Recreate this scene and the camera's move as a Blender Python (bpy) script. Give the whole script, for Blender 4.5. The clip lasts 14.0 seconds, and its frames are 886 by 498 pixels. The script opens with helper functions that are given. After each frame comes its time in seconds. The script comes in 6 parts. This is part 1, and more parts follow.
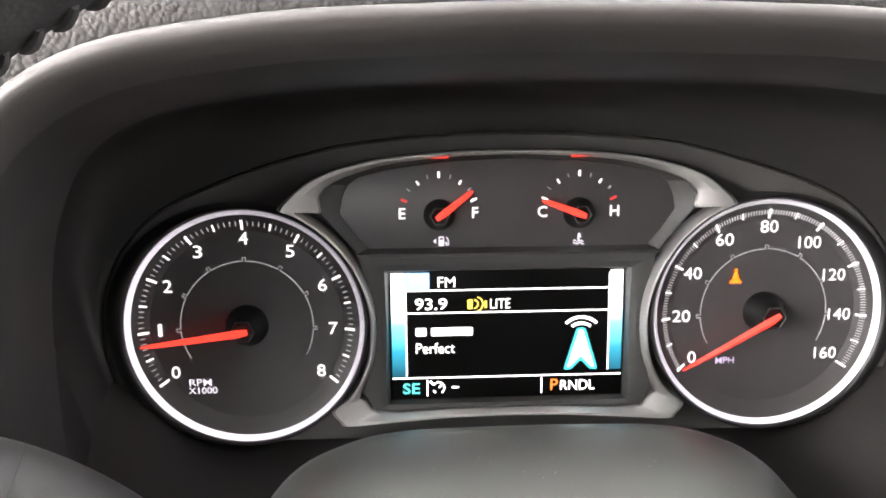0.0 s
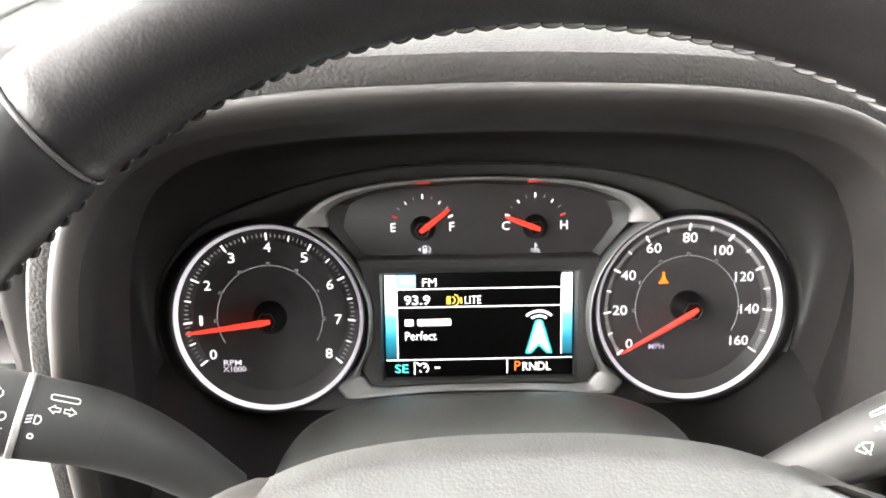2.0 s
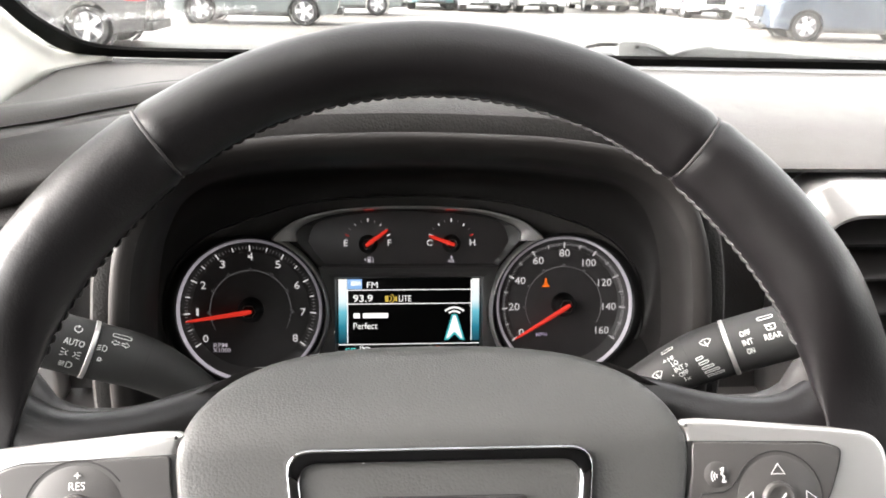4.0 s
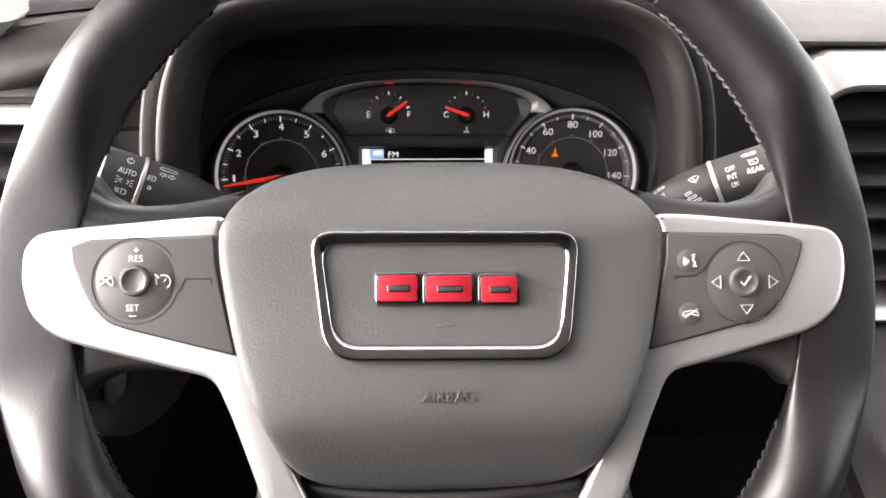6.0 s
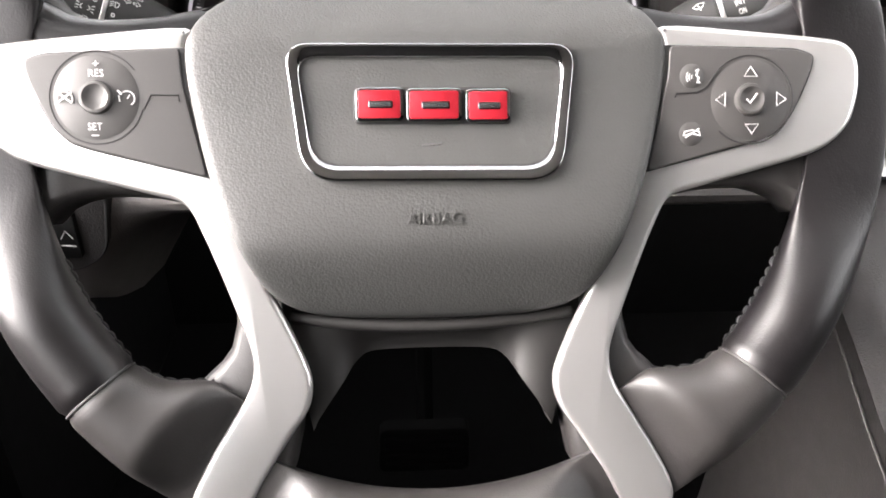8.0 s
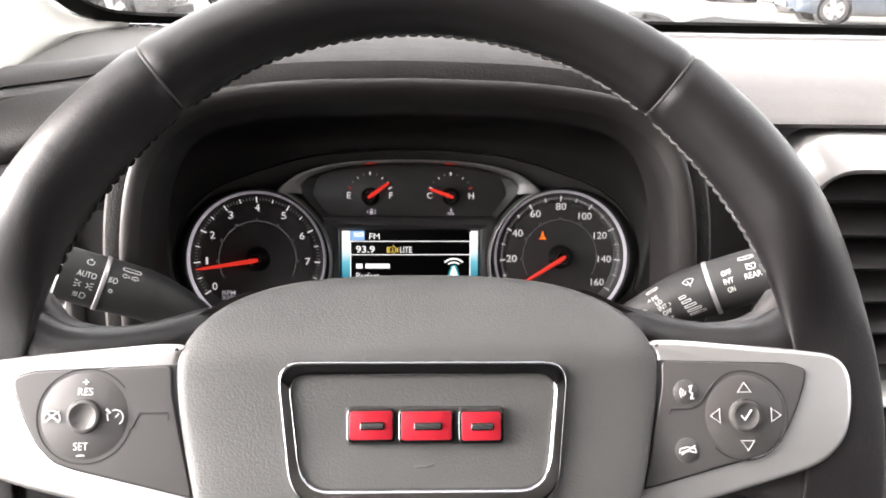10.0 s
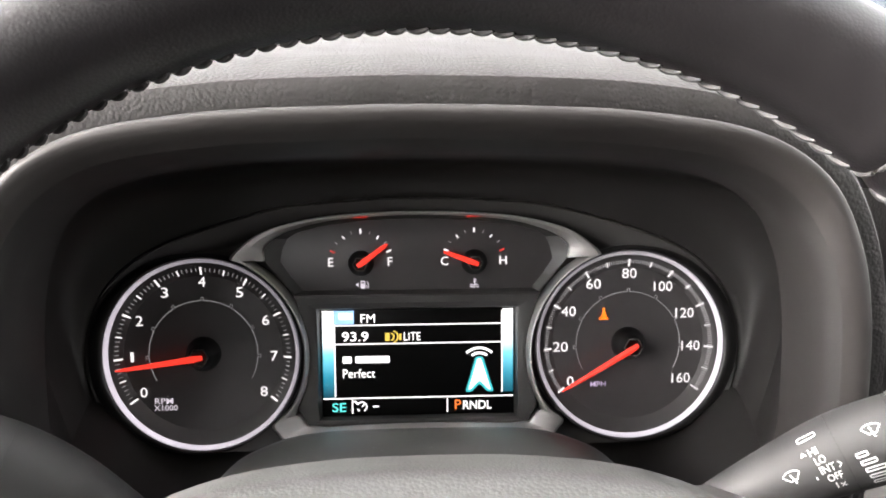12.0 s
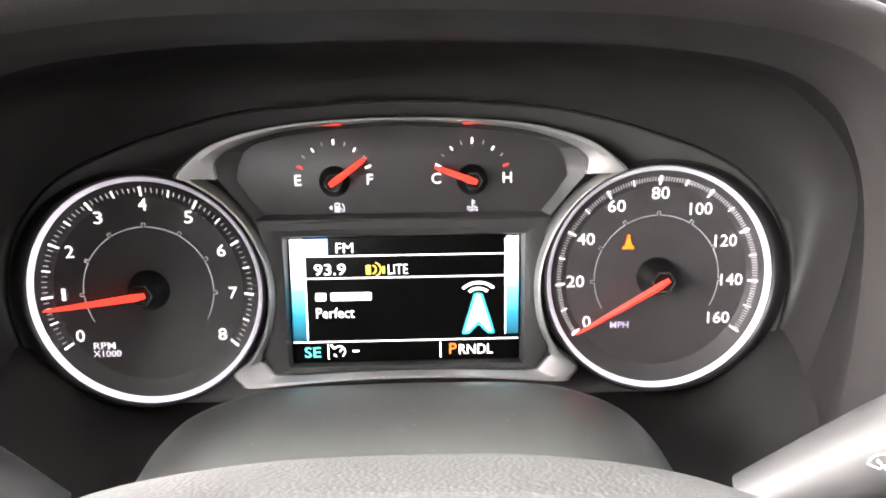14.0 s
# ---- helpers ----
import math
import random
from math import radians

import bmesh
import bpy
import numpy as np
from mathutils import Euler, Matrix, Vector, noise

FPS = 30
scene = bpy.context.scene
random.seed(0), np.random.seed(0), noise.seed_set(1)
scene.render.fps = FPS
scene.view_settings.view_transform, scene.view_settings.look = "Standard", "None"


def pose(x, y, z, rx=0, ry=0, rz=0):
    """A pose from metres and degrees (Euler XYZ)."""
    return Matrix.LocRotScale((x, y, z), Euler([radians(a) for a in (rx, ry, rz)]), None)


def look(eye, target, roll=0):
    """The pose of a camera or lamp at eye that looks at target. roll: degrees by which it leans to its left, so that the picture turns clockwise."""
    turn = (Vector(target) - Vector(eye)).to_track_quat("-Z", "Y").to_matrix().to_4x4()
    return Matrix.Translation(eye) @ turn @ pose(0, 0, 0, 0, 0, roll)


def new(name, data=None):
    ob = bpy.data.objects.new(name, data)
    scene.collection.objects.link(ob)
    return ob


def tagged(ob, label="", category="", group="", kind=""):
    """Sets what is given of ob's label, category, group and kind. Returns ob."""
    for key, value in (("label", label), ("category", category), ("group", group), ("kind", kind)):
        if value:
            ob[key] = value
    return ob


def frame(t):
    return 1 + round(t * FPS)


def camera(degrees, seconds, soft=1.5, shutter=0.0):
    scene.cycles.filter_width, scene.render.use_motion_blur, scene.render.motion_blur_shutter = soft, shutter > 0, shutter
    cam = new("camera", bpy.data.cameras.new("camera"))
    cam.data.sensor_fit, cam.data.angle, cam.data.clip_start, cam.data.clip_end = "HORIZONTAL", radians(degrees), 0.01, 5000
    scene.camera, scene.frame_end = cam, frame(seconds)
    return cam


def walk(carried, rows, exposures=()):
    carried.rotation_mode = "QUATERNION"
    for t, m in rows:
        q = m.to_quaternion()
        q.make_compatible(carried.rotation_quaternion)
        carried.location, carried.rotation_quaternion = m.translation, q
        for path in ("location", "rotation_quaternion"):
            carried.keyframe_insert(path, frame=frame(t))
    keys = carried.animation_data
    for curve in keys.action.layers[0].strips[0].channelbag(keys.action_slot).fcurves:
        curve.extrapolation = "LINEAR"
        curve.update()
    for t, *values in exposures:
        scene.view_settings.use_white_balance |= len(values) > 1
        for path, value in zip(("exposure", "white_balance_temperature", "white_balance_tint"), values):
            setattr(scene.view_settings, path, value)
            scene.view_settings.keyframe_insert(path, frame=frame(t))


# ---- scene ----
# Tuned numbers: sky and sun strength, glow of the backlit instruments, exposure along the walk.
SKY, SUN, GLOW = 0.15, 1.25, 0.052
EXPOSURES = [(t, e, 6700, tint) for t, e, tint in (
    (0.0, 5.25, 12), (1.5, 5.45, 12), (2.0, 5.05, 8), (2.7, 4.6, 8), (4.8, 3.25, 12), (5.5, 3.45, 13), (7.0, 3.75, 13), (9.3, 3.85, 13), (10.0, 3.7, 13), (10.5, 3.35, 12), (11.0, 3.3, 11), (11.5, 3.6, 11), (12.0, 4.45, 12), (12.5, 5.0, 13), (13.0, 5.35, 13), (14.0, 5.45, 13))]
PATH = [
    (0, -0.0397, -0.2708, 1.2232, 64.584, -0.182, -2.678),
    (0.5, -0.0180, -0.2579, 1.2351, 64.765, 2.999, -1.495),
    (1, -0.0247, -0.2562, 1.2370, 64.142, 2.040, -1.882),
    (1.5, -0.0331, -0.2914, 1.2446, 64.654, 1.385, -1.525),
    (2, -0.0262, -0.3412, 1.2543, 65.365, 0.381, -1.541),
    (2.5, -0.0182, -0.3661, 1.2587, 66.498, -0.691, -2.658),
    (2.7, -0.0204, -0.3862, 1.2551, 67.796, -1.096, -3.366),
    (3.2, -0.0192, -0.4209, 1.2601, 69.296, -1.716, -4.387),
    (3.7, -0.0214, -0.4571, 1.2690, 70.273, -1.660, -4.827),
    (4.3, -0.0243, -0.4946, 1.2749, 70.669, -1.167, -4.708),
    (4.8, -0.0229, -0.5144, 1.2675, 70.285, -0.801, -4.200),
    (5, -0.0220, -0.5220, 1.2612, 70.228, -0.664, -3.960),
    (5.5, -0.0169, -0.5322, 1.2457, 69.268, -0.492, -3.287),
    (6, -0.0153, -0.5399, 1.2292, 67.430, -0.557, -2.621),
    (6.5, -0.0143, -0.5406, 1.2143, 65.134, -0.428, -2.300),
    (7, -0.0127, -0.5401, 1.1996, 62.535, -0.408, -2.522),
    (7.2, -0.0116, -0.5386, 1.1960, 61.087, -0.430, -2.671),
    (7.7, -0.0110, -0.5376, 1.1902, 59.620, -0.475, -2.949),
    (8.2, -0.0121, -0.5361, 1.1965, 60.419, -0.580, -3.200),
    (8.8, -0.0134, -0.5309, 1.2141, 63.151, -0.759, -3.389),
    (9.3, -0.0128, -0.5214, 1.2322, 65.885, -0.930, -3.393),
    (9.5, -0.0108, -0.5181, 1.2387, 67.106, -0.966, -3.344),
    (10, -0.0101, -0.5036, 1.2575, 69.561, -1.179, -3.289),
    (10.5, -0.0099, -0.4836, 1.2697, 70.883, -1.069, -3.253),
    (11, -0.0113, -0.4510, 1.2718, 71.285, -0.986, -3.378),
    (11.5, -0.0092, -0.3969, 1.2617, 71.122, -0.805, -3.320),
    (12, -0.0059, -0.3440, 1.2416, 69.836, -0.316, -2.859),
    (12.5, 0.0014, -0.3009, 1.2262, 67.083, -0.355, -2.739),
    (13, 0.0011, -0.2866, 1.2204, 65.380, -0.445, -2.767),
    (13.5, 0.0038, -0.2825, 1.2171, 64.271, -0.231, -2.565),
    (14, 0.0042, -0.2823, 1.2186, 63.594, 0.016, -2.337),
]

cam = camera(59.6, 14.0, soft=1.8)
walk(cam, [(t, pose(x, y, z, rx, ry, rz)) for t, x, y, z, rx, ry, rz in PATH], EXPOSURES)

# ---- light ----
world = bpy.data.worlds.new("overcast_sky")
scene.world = world
world.use_nodes = True
wn = world.node_tree
sky = wn.nodes.new("ShaderNodeTexSky")
sky.sky_type, sky.sun_disc = "NISHITA", False
sky.sun_elevation, sky.sun_rotation = radians(24), radians(272)
sky.air_density, sky.dust_density, sky.ozone_density = 1.0, 4.0, 0.6
grey = wn.nodes.new("ShaderNodeHueSaturation")
grey.inputs["Saturation"].default_value = 0.12
wn.links.new(sky.outputs[0], grey.inputs["Color"])
wn.links.new(grey.outputs[0], wn.nodes["Background"].inputs["Color"])
wn.nodes["Background"].inputs["Strength"].default_value = SKY
sun_data = bpy.data.lights.new("sun", "SUN")
sun_data.energy, sun_data.angle, sun_data.color = SUN, radians(40), (1.0, 0.92, 0.91)
sun = new("sun", sun_data)
sun.matrix_world = look((-63.9, 2.2, 28.5), (0, 0, 0))

# ---- frames of reference ----
CLUSTER_TILT, WHEEL_TILT = 15.87, 11.0
MK = pose(0, 0, 1.055)
MC = MK @ pose(0, 0, 0, -CLUSTER_TILT)
MW = MC @ pose(0, -0.2405, -0.03, -WHEEL_TILT)


# ---- materials ----
def nodes_of(name):
    m = bpy.data.materials.new(name)
    m.use_nodes = True
    return m, m.node_tree.nodes, m.node_tree.links, m.node_tree.nodes["Principled BSDF"]


def surface(name, colour, rough=0.5, metal=0.0, grain=0.0, grain_size=0.001, vary=0.15, vary_size=0.05, rough_vary=0.08,
            kind="noise", coat=0.0, spec=0.5, dust=0.0, crease=0.0, specks=0.0):
    """A painted, moulded or covered surface: colour that drifts slowly, gloss that drifts, and a fine relief."""
    m, n, l, b = nodes_of(name)
    co = n.new("ShaderNodeTexCoord")
    big = n.new("ShaderNodeTexNoise")
    big.inputs["Scale"].default_value, big.inputs["Detail"].default_value = 1 / vary_size, 5
    l.new(co.outputs["Object"], big.inputs["Vector"])
    mix = n.new("ShaderNodeMix")
    mix.data_type = "RGBA"
    dark = tuple(c * (1 - vary) for c in colour)
    light = tuple(min(1, c * (1 + vary) + dust) for c in colour)
    mix.inputs["A"].default_value, mix.inputs["B"].default_value = (*dark, 1), (*light, 1)
    l.new(big.outputs["Fac"], mix.inputs["Factor"])
    l.new(mix.outputs["Result"], b.inputs["Base Color"])
    ramp = n.new("ShaderNodeMapRange")
    ramp.inputs["To Min"].default_value, ramp.inputs["To Max"].default_value = max(0.02, rough - rough_vary), min(1, rough + rough_vary)
    mid = n.new("ShaderNodeTexNoise")
    mid.inputs["Scale"].default_value, mid.inputs["Detail"].default_value = 3 / vary_size, 6
    l.new(co.outputs["Object"], mid.inputs["Vector"])
    l.new(mid.outputs["Fac"], ramp.inputs["Value"])
    l.new(ramp.outputs["Result"], b.inputs["Roughness"])
    b.inputs["Metallic"].default_value = metal
    b.inputs["Coat Weight"].default_value = coat
    b.inputs["Specular IOR Level"].default_value = spec
    if specks > 0:
        # scattered pale dust
        dots = n.new("ShaderNodeTexVoronoi")
        dots.inputs["Scale"].default_value = 160
        l.new(co.outputs["Object"], dots.inputs["Vector"])
        pick = n.new("ShaderNodeMapRange")
        pick.inputs["From Min"].default_value, pick.inputs["From Max"].default_value = 0.075, 0.045
        pick.inputs["To Max"].default_value = specks
        l.new(dots.outputs["Distance"], pick.inputs["Value"])
        pale = n.new("ShaderNodeMix")
        pale.data_type = "RGBA"
        pale.inputs["B"].default_value = (0.5, 0.5, 0.48, 1)
        l.new(mix.outputs["Result"], pale.inputs["A"])
        l.new(pick.outputs["Result"], pale.inputs["Factor"])
        l.new(pale.outputs["Result"], b.inputs["Base Color"])
    soft_bump = None
    if crease > 0:
        # shallow creases and dents of stretched hide
        fold = n.new("ShaderNodeTexNoise")
        fold.inputs["Scale"].default_value, fold.inputs["Detail"].default_value, fold.inputs["Distortion"].default_value = 70, 3, 1.2
        l.new(co.outputs["Object"], fold.inputs["Vector"])
        soft_bump = n.new("ShaderNodeBump")
        soft_bump.inputs["Strength"].default_value, soft_bump.inputs["Distance"].default_value = crease, 0.002
        l.new(fold.outputs["Fac"], soft_bump.inputs["Height"])
    if grain > 0:
        bump = n.new("ShaderNodeBump")
        bump.inputs["Strength"].default_value, bump.inputs["Distance"].default_value = grain, grain_size * 0.35
        if kind == "leather":
            cells = n.new("ShaderNodeTexVoronoi")
            cells.feature = "F1"
            cells.inputs["Scale"].default_value = 1 / grain_size
            wob = n.new("ShaderNodeTexNoise")
            wob.inputs["Scale"].default_value = 0.6 / grain_size
            add = n.new("ShaderNodeMix")
            add.data_type = "VECTOR"
            add.inputs["Factor"].default_value = grain_size * 0.45
            l.new(co.outputs["Object"], wob.inputs["Vector"])
            l.new(co.outputs["Object"], add.inputs["A"])
            l.new(wob.outputs["Color"], add.inputs["B"])
            l.new(add.outputs["Result"], cells.inputs["Vector"])
            l.new(cells.outputs["Distance"], bump.inputs["Height"])
            bump.invert = True
        else:
            fine = n.new("ShaderNodeTexNoise")
            fine.inputs["Scale"].default_value, fine.inputs["Detail"].default_value = 1 / grain_size, 3
            l.new(co.outputs["Object"], fine.inputs["Vector"])
            l.new(fine.outputs["Fac"], bump.inputs["Height"])
        if soft_bump:
            l.new(soft_bump.outputs["Normal"], bump.inputs["Normal"])
        l.new(bump.outputs["Normal"], b.inputs["Normal"])
    return m


def glowing(name, colour, strength):
    """Backlit print or a lit segment of a display."""
    m, n, l, b = nodes_of(name)
    b.inputs["Base Color"].default_value = (*[c * 0.3 for c in colour], 1)
    b.inputs["Roughness"].default_value = 0.6
    b.inputs["Emission Color"].default_value, b.inputs["Emission Strength"].default_value = (*colour, 1), strength
    return m


def brushed(name, colour, rough, streak, metal=0.85):
    """Satin silver paint or brushed metal, with faint streaks along x."""
    m, n, l, b = nodes_of(name)
    co = n.new("ShaderNodeTexCoord")
    mp = n.new("ShaderNodeMapping")
    mp.inputs["Scale"].default_value = (60, 900, 900)
    l.new(co.outputs["Object"], mp.inputs["Vector"])
    no = n.new("ShaderNodeTexNoise")
    no.inputs["Scale"].default_value, no.inputs["Detail"].default_value = 1, 4
    l.new(mp.outputs["Vector"], no.inputs["Vector"])
    ramp = n.new("ShaderNodeMapRange")
    ramp.inputs["To Min"].default_value, ramp.inputs["To Max"].default_value = rough - streak, rough + streak
    l.new(no.outputs["Fac"], ramp.inputs["Value"])
    l.new(ramp.outputs["Result"], b.inputs["Roughness"])
    b.inputs["Base Color"].default_value = (*colour, 1)
    b.inputs["Metallic"].default_value = metal
    return m


def vertical_glow(name, stops, strength, low, high):
    """A display bar whose light runs through several colours up its height (local z from low to high)."""
    m, n, l, b = nodes_of(name)
    co = n.new("ShaderNodeTexCoord")
    sep = n.new("ShaderNodeSeparateXYZ")
    l.new(co.outputs["Object"], sep.inputs[0])
    rng = n.new("ShaderNodeMapRange")
    rng.inputs["From Min"].default_value, rng.inputs["From Max"].default_value = low, high
    l.new(sep.outputs["Z"], rng.inputs["Value"])
    cr = n.new("ShaderNodeValToRGB")
    for k, (p, c) in enumerate(stops):
        e = cr.color_ramp.elements[k] if k < 2 else cr.color_ramp.elements.new(p)
        e.position, e.color = p, (*c, 1)
    l.new(rng.outputs["Result"], cr.inputs["Fac"])
    l.new(cr.outputs["Color"], b.inputs["Emission Color"])
    b.inputs["Base Color"].default_value = (0.02, 0.02, 0.02, 1)
    b.inputs["Emission Strength"].default_value = strength
    return m


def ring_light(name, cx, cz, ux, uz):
    """The ring of a dial, its uneven brightness put into its glow (strongest along ux, uz from the dial's centre)."""
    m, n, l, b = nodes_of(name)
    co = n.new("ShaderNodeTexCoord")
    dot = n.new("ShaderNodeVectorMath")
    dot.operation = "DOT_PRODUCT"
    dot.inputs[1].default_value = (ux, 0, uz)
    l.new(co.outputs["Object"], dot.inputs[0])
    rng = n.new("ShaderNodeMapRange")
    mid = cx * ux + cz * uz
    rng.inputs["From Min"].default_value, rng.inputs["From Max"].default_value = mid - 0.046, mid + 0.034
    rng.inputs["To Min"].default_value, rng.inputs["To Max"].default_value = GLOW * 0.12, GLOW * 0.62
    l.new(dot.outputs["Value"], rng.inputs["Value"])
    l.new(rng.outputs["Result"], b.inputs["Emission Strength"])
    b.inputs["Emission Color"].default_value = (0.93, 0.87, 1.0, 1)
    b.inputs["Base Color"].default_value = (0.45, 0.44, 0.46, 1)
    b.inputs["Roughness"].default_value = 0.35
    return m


def clear(name, tint=(1, 1, 1), ior=1.05, rough=0.0):
    m, n, l, b = nodes_of(name)
    b.inputs["Base Color"].default_value = (*tint, 1)
    b.inputs["Transmission Weight"].default_value = 1
    b.inputs["IOR"].default_value, b.inputs["Roughness"].default_value = ior, rough
    return m


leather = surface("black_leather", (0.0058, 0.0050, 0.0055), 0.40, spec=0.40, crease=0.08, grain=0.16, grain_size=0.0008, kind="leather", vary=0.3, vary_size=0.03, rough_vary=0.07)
# Lower hide, raised in tone: light on its upturned faces is put in.
leather_low = surface("lightened_black_leather", (0.021, 0.0194, 0.019), 0.44, crease=0.08, grain=0.16, grain_size=0.0008, kind="leather", vary=0.3, vary_size=0.03)
emboss_vinyl = surface("smooth_dark_vinyl", (0.048, 0.0483, 0.0467), 0.42, spec=0.5)
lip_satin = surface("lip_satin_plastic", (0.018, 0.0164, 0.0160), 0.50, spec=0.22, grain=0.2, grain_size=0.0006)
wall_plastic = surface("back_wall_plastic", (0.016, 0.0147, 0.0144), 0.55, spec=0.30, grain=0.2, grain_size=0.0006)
# Same plastic as the lip; the hollow's shade is put into its colour.
shaded_cavity_plastic = surface("shaded_cavity_plastic", (0.0085, 0.0078, 0.0076), 0.55, spec=0.30, grain=0.2, grain_size=0.0006)
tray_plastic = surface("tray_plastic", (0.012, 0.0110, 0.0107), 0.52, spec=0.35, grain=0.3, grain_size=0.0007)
airbag_vinyl = surface("grained_dark_vinyl", (0.038, 0.0383, 0.0370), 0.52, spec=0.5, grain=0.36, grain_size=0.0010, kind="leather", vary=0.15)
seam_thread = surface("seam_thread", (0.040, 0.038, 0.038), 0.5, grain=0.5, grain_size=0.0003)
thread = surface("black_thread", (0.020, 0.020, 0.0205), 0.6, grain=0.5, grain_size=0.0003)
satin_silver = brushed("satin_silver", (0.60, 0.59, 0.582), 0.34, 0.05)
chrome = brushed("chrome", (0.40, 0.40, 0.41), 0.06, 0.02, 1.0)
silver_trim = brushed("bezel_silver", (0.54, 0.53, 0.525), 0.46, 0.05)
pod_plastic = surface("button_plastic", (0.040, 0.038, 0.037), 0.52, grain=0.35, grain_size=0.0004)
gap_black = surface("black_gap", (0.006, 0.006, 0.006), 0.7)
print_white = surface("white_print", (0.50, 0.50, 0.49), 0.6, vary=0.05)
column_plastic = surface("column_plastic", (0.040, 0.042, 0.040), 0.40, rough_vary=0.03, specks=0.12, grain=0.12, grain_size=0.0006)
# Paler than the lower dash; missing side light is put into its colour.
knee_plastic = surface("knee_panel_plastic", (0.10, 0.091, 0.087), 0.55, grain=0.4, grain_size=0.0012, kind="leather")
pedal_rubber = surface("pedal_rubber", (0.003, 0.003, 0.003), 0.9, spec=0.06)
bridge_plastic = surface("bridge_plastic", (0.020, 0.0190, 0.0186), 0.5, spec=0.4, grain=0.3, grain_size=0.0005)
stalk_plastic = surface("stalk_plastic", (0.022, 0.022, 0.022), 0.58, spec=0.3, grain=0.25, grain_size=0.0004)
hood_plastic = surface("hood_plastic", (0.036, 0.033, 0.033), 0.50, spec=0.4, grain=0.35, grain_size=0.0007)
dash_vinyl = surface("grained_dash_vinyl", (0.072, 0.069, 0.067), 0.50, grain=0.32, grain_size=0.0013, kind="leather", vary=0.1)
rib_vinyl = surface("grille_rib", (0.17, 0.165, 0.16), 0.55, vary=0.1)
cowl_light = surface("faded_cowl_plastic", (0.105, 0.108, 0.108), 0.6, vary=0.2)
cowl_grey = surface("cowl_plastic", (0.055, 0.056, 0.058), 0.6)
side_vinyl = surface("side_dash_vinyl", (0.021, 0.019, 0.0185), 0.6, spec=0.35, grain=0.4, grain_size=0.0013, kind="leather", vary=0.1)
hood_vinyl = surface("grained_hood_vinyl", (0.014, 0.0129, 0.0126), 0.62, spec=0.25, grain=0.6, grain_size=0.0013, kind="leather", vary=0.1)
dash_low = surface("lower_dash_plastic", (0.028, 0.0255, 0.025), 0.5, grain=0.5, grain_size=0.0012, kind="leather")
light_trim = surface("light_grey_trim", (0.48, 0.48, 0.45), 0.75, grain=0.5, grain_size=0.0009, vary=0.06)
panel_grey = surface("cluster_panel", (0.058, 0.055, 0.054), 0.55, grain=0.2, grain_size=0.0004, vary=0.2)
bezel_grey = surface("screen_bezel", (0.045, 0.044, 0.043), 0.42, grain=0.15, grain_size=0.0004)
# Paler than black: the cover's veiling reflection is put into this colour.
face_black = surface("dial_face", (0.046, 0.0425, 0.0430), 0.45, vary=0.25, vary_size=0.02, grain=0.1, grain_size=0.0003)
housing_black = surface("housing_black", (0.010, 0.0093, 0.0095), 0.42, spec=0.4, grain=0.15, grain_size=0.0005)
hub_black = surface("needle_hub", (0.004, 0.004, 0.004), 0.45, spec=0.3)
screen_black = surface("screen_glass", (0.003, 0.003, 0.003), 0.3, spec=0.12, vary=0.3, rough_vary=0.05)
badge_red = surface("badge_red", (0.22, 0.006, 0.013), 0.45, spec=0.25, vary=0.12, vary_size=0.01)
rubber = surface("black_rubber", (0.012, 0.012, 0.012), 0.7, grain=0.3, grain_size=0.001)
carpet = surface("black_carpet", (0.002, 0.002, 0.002), 0.98, spec=0.05, grain=0.8, grain_size=0.003)
cabin_dark = surface("dark_cabin_trim", (0.005, 0.005, 0.005), 0.9, spec=0.1, grain=0.3, grain_size=0.002)
headliner = surface("grey_headliner", (0.36, 0.35, 0.335), 0.95, grain=0.4, grain_size=0.002)
frit = surface("black_frit", (0.003, 0.003, 0.003), 0.8, spec=0.1)
glow_white = glowing("backlit_white", (1.0, 0.98, 1.0), GLOW)
glow_dim = glowing("backlit_grey", (0.75, 0.74, 0.76), GLOW * 0.28)
glow_minor = glowing("backlit_minor", (0.9, 0.88, 0.9), GLOW * 0.28)
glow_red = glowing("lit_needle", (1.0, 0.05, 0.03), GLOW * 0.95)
glow_red_dim = glowing("red_mark", (1.0, 0.06, 0.04), GLOW * 0.55)
glow_amber = glowing("amber_warning", (1.0, 0.20, 0.01), GLOW * 1.2)
glow_yellow = glowing("yellow_display", (1.0, 0.72, 0.12), GLOW * 0.9)
glow_orange = glowing("orange_display", (1.0, 0.22, 0.04), GLOW * 1.0)
glow_teal = glowing("teal_display", (0.10, 0.75, 0.70), GLOW * 1.2)
glow_teal_dim = glowing("teal_halo", (0.05, 0.62, 0.66), GLOW * 0.9)
glow_blue = glowing("blue_display", (0.30, 0.55, 0.95), GLOW * 1.4)
glow_text = glowing("white_display", (1, 1, 1), GLOW * 1.8)
glow_bar = vertical_glow("display_bar", [(0.0, (0.0, 0.03, 0.05)), (1.0, (1, 1, 1)), (0.25, (0.01, 0.20, 0.30)), (0.5, (0.15, 0.55, 0.68)), (0.66, (0.8, 0.95, 1.0))], GLOW * 1.7, -0.0175, 0.0265)


# ---- mesh helpers ----
def done(bm, name, mat, smooth=40):
    bmesh.ops.recalc_face_normals(bm, faces=bm.faces)
    me = bpy.data.meshes.new(name)
    bm.to_mesh(me)
    bm.free()
    if mat:
        me.materials.append(mat)
    if smooth:
        me.shade_smooth()
        me.set_sharp_from_angle(angle=radians(smooth))
    return me


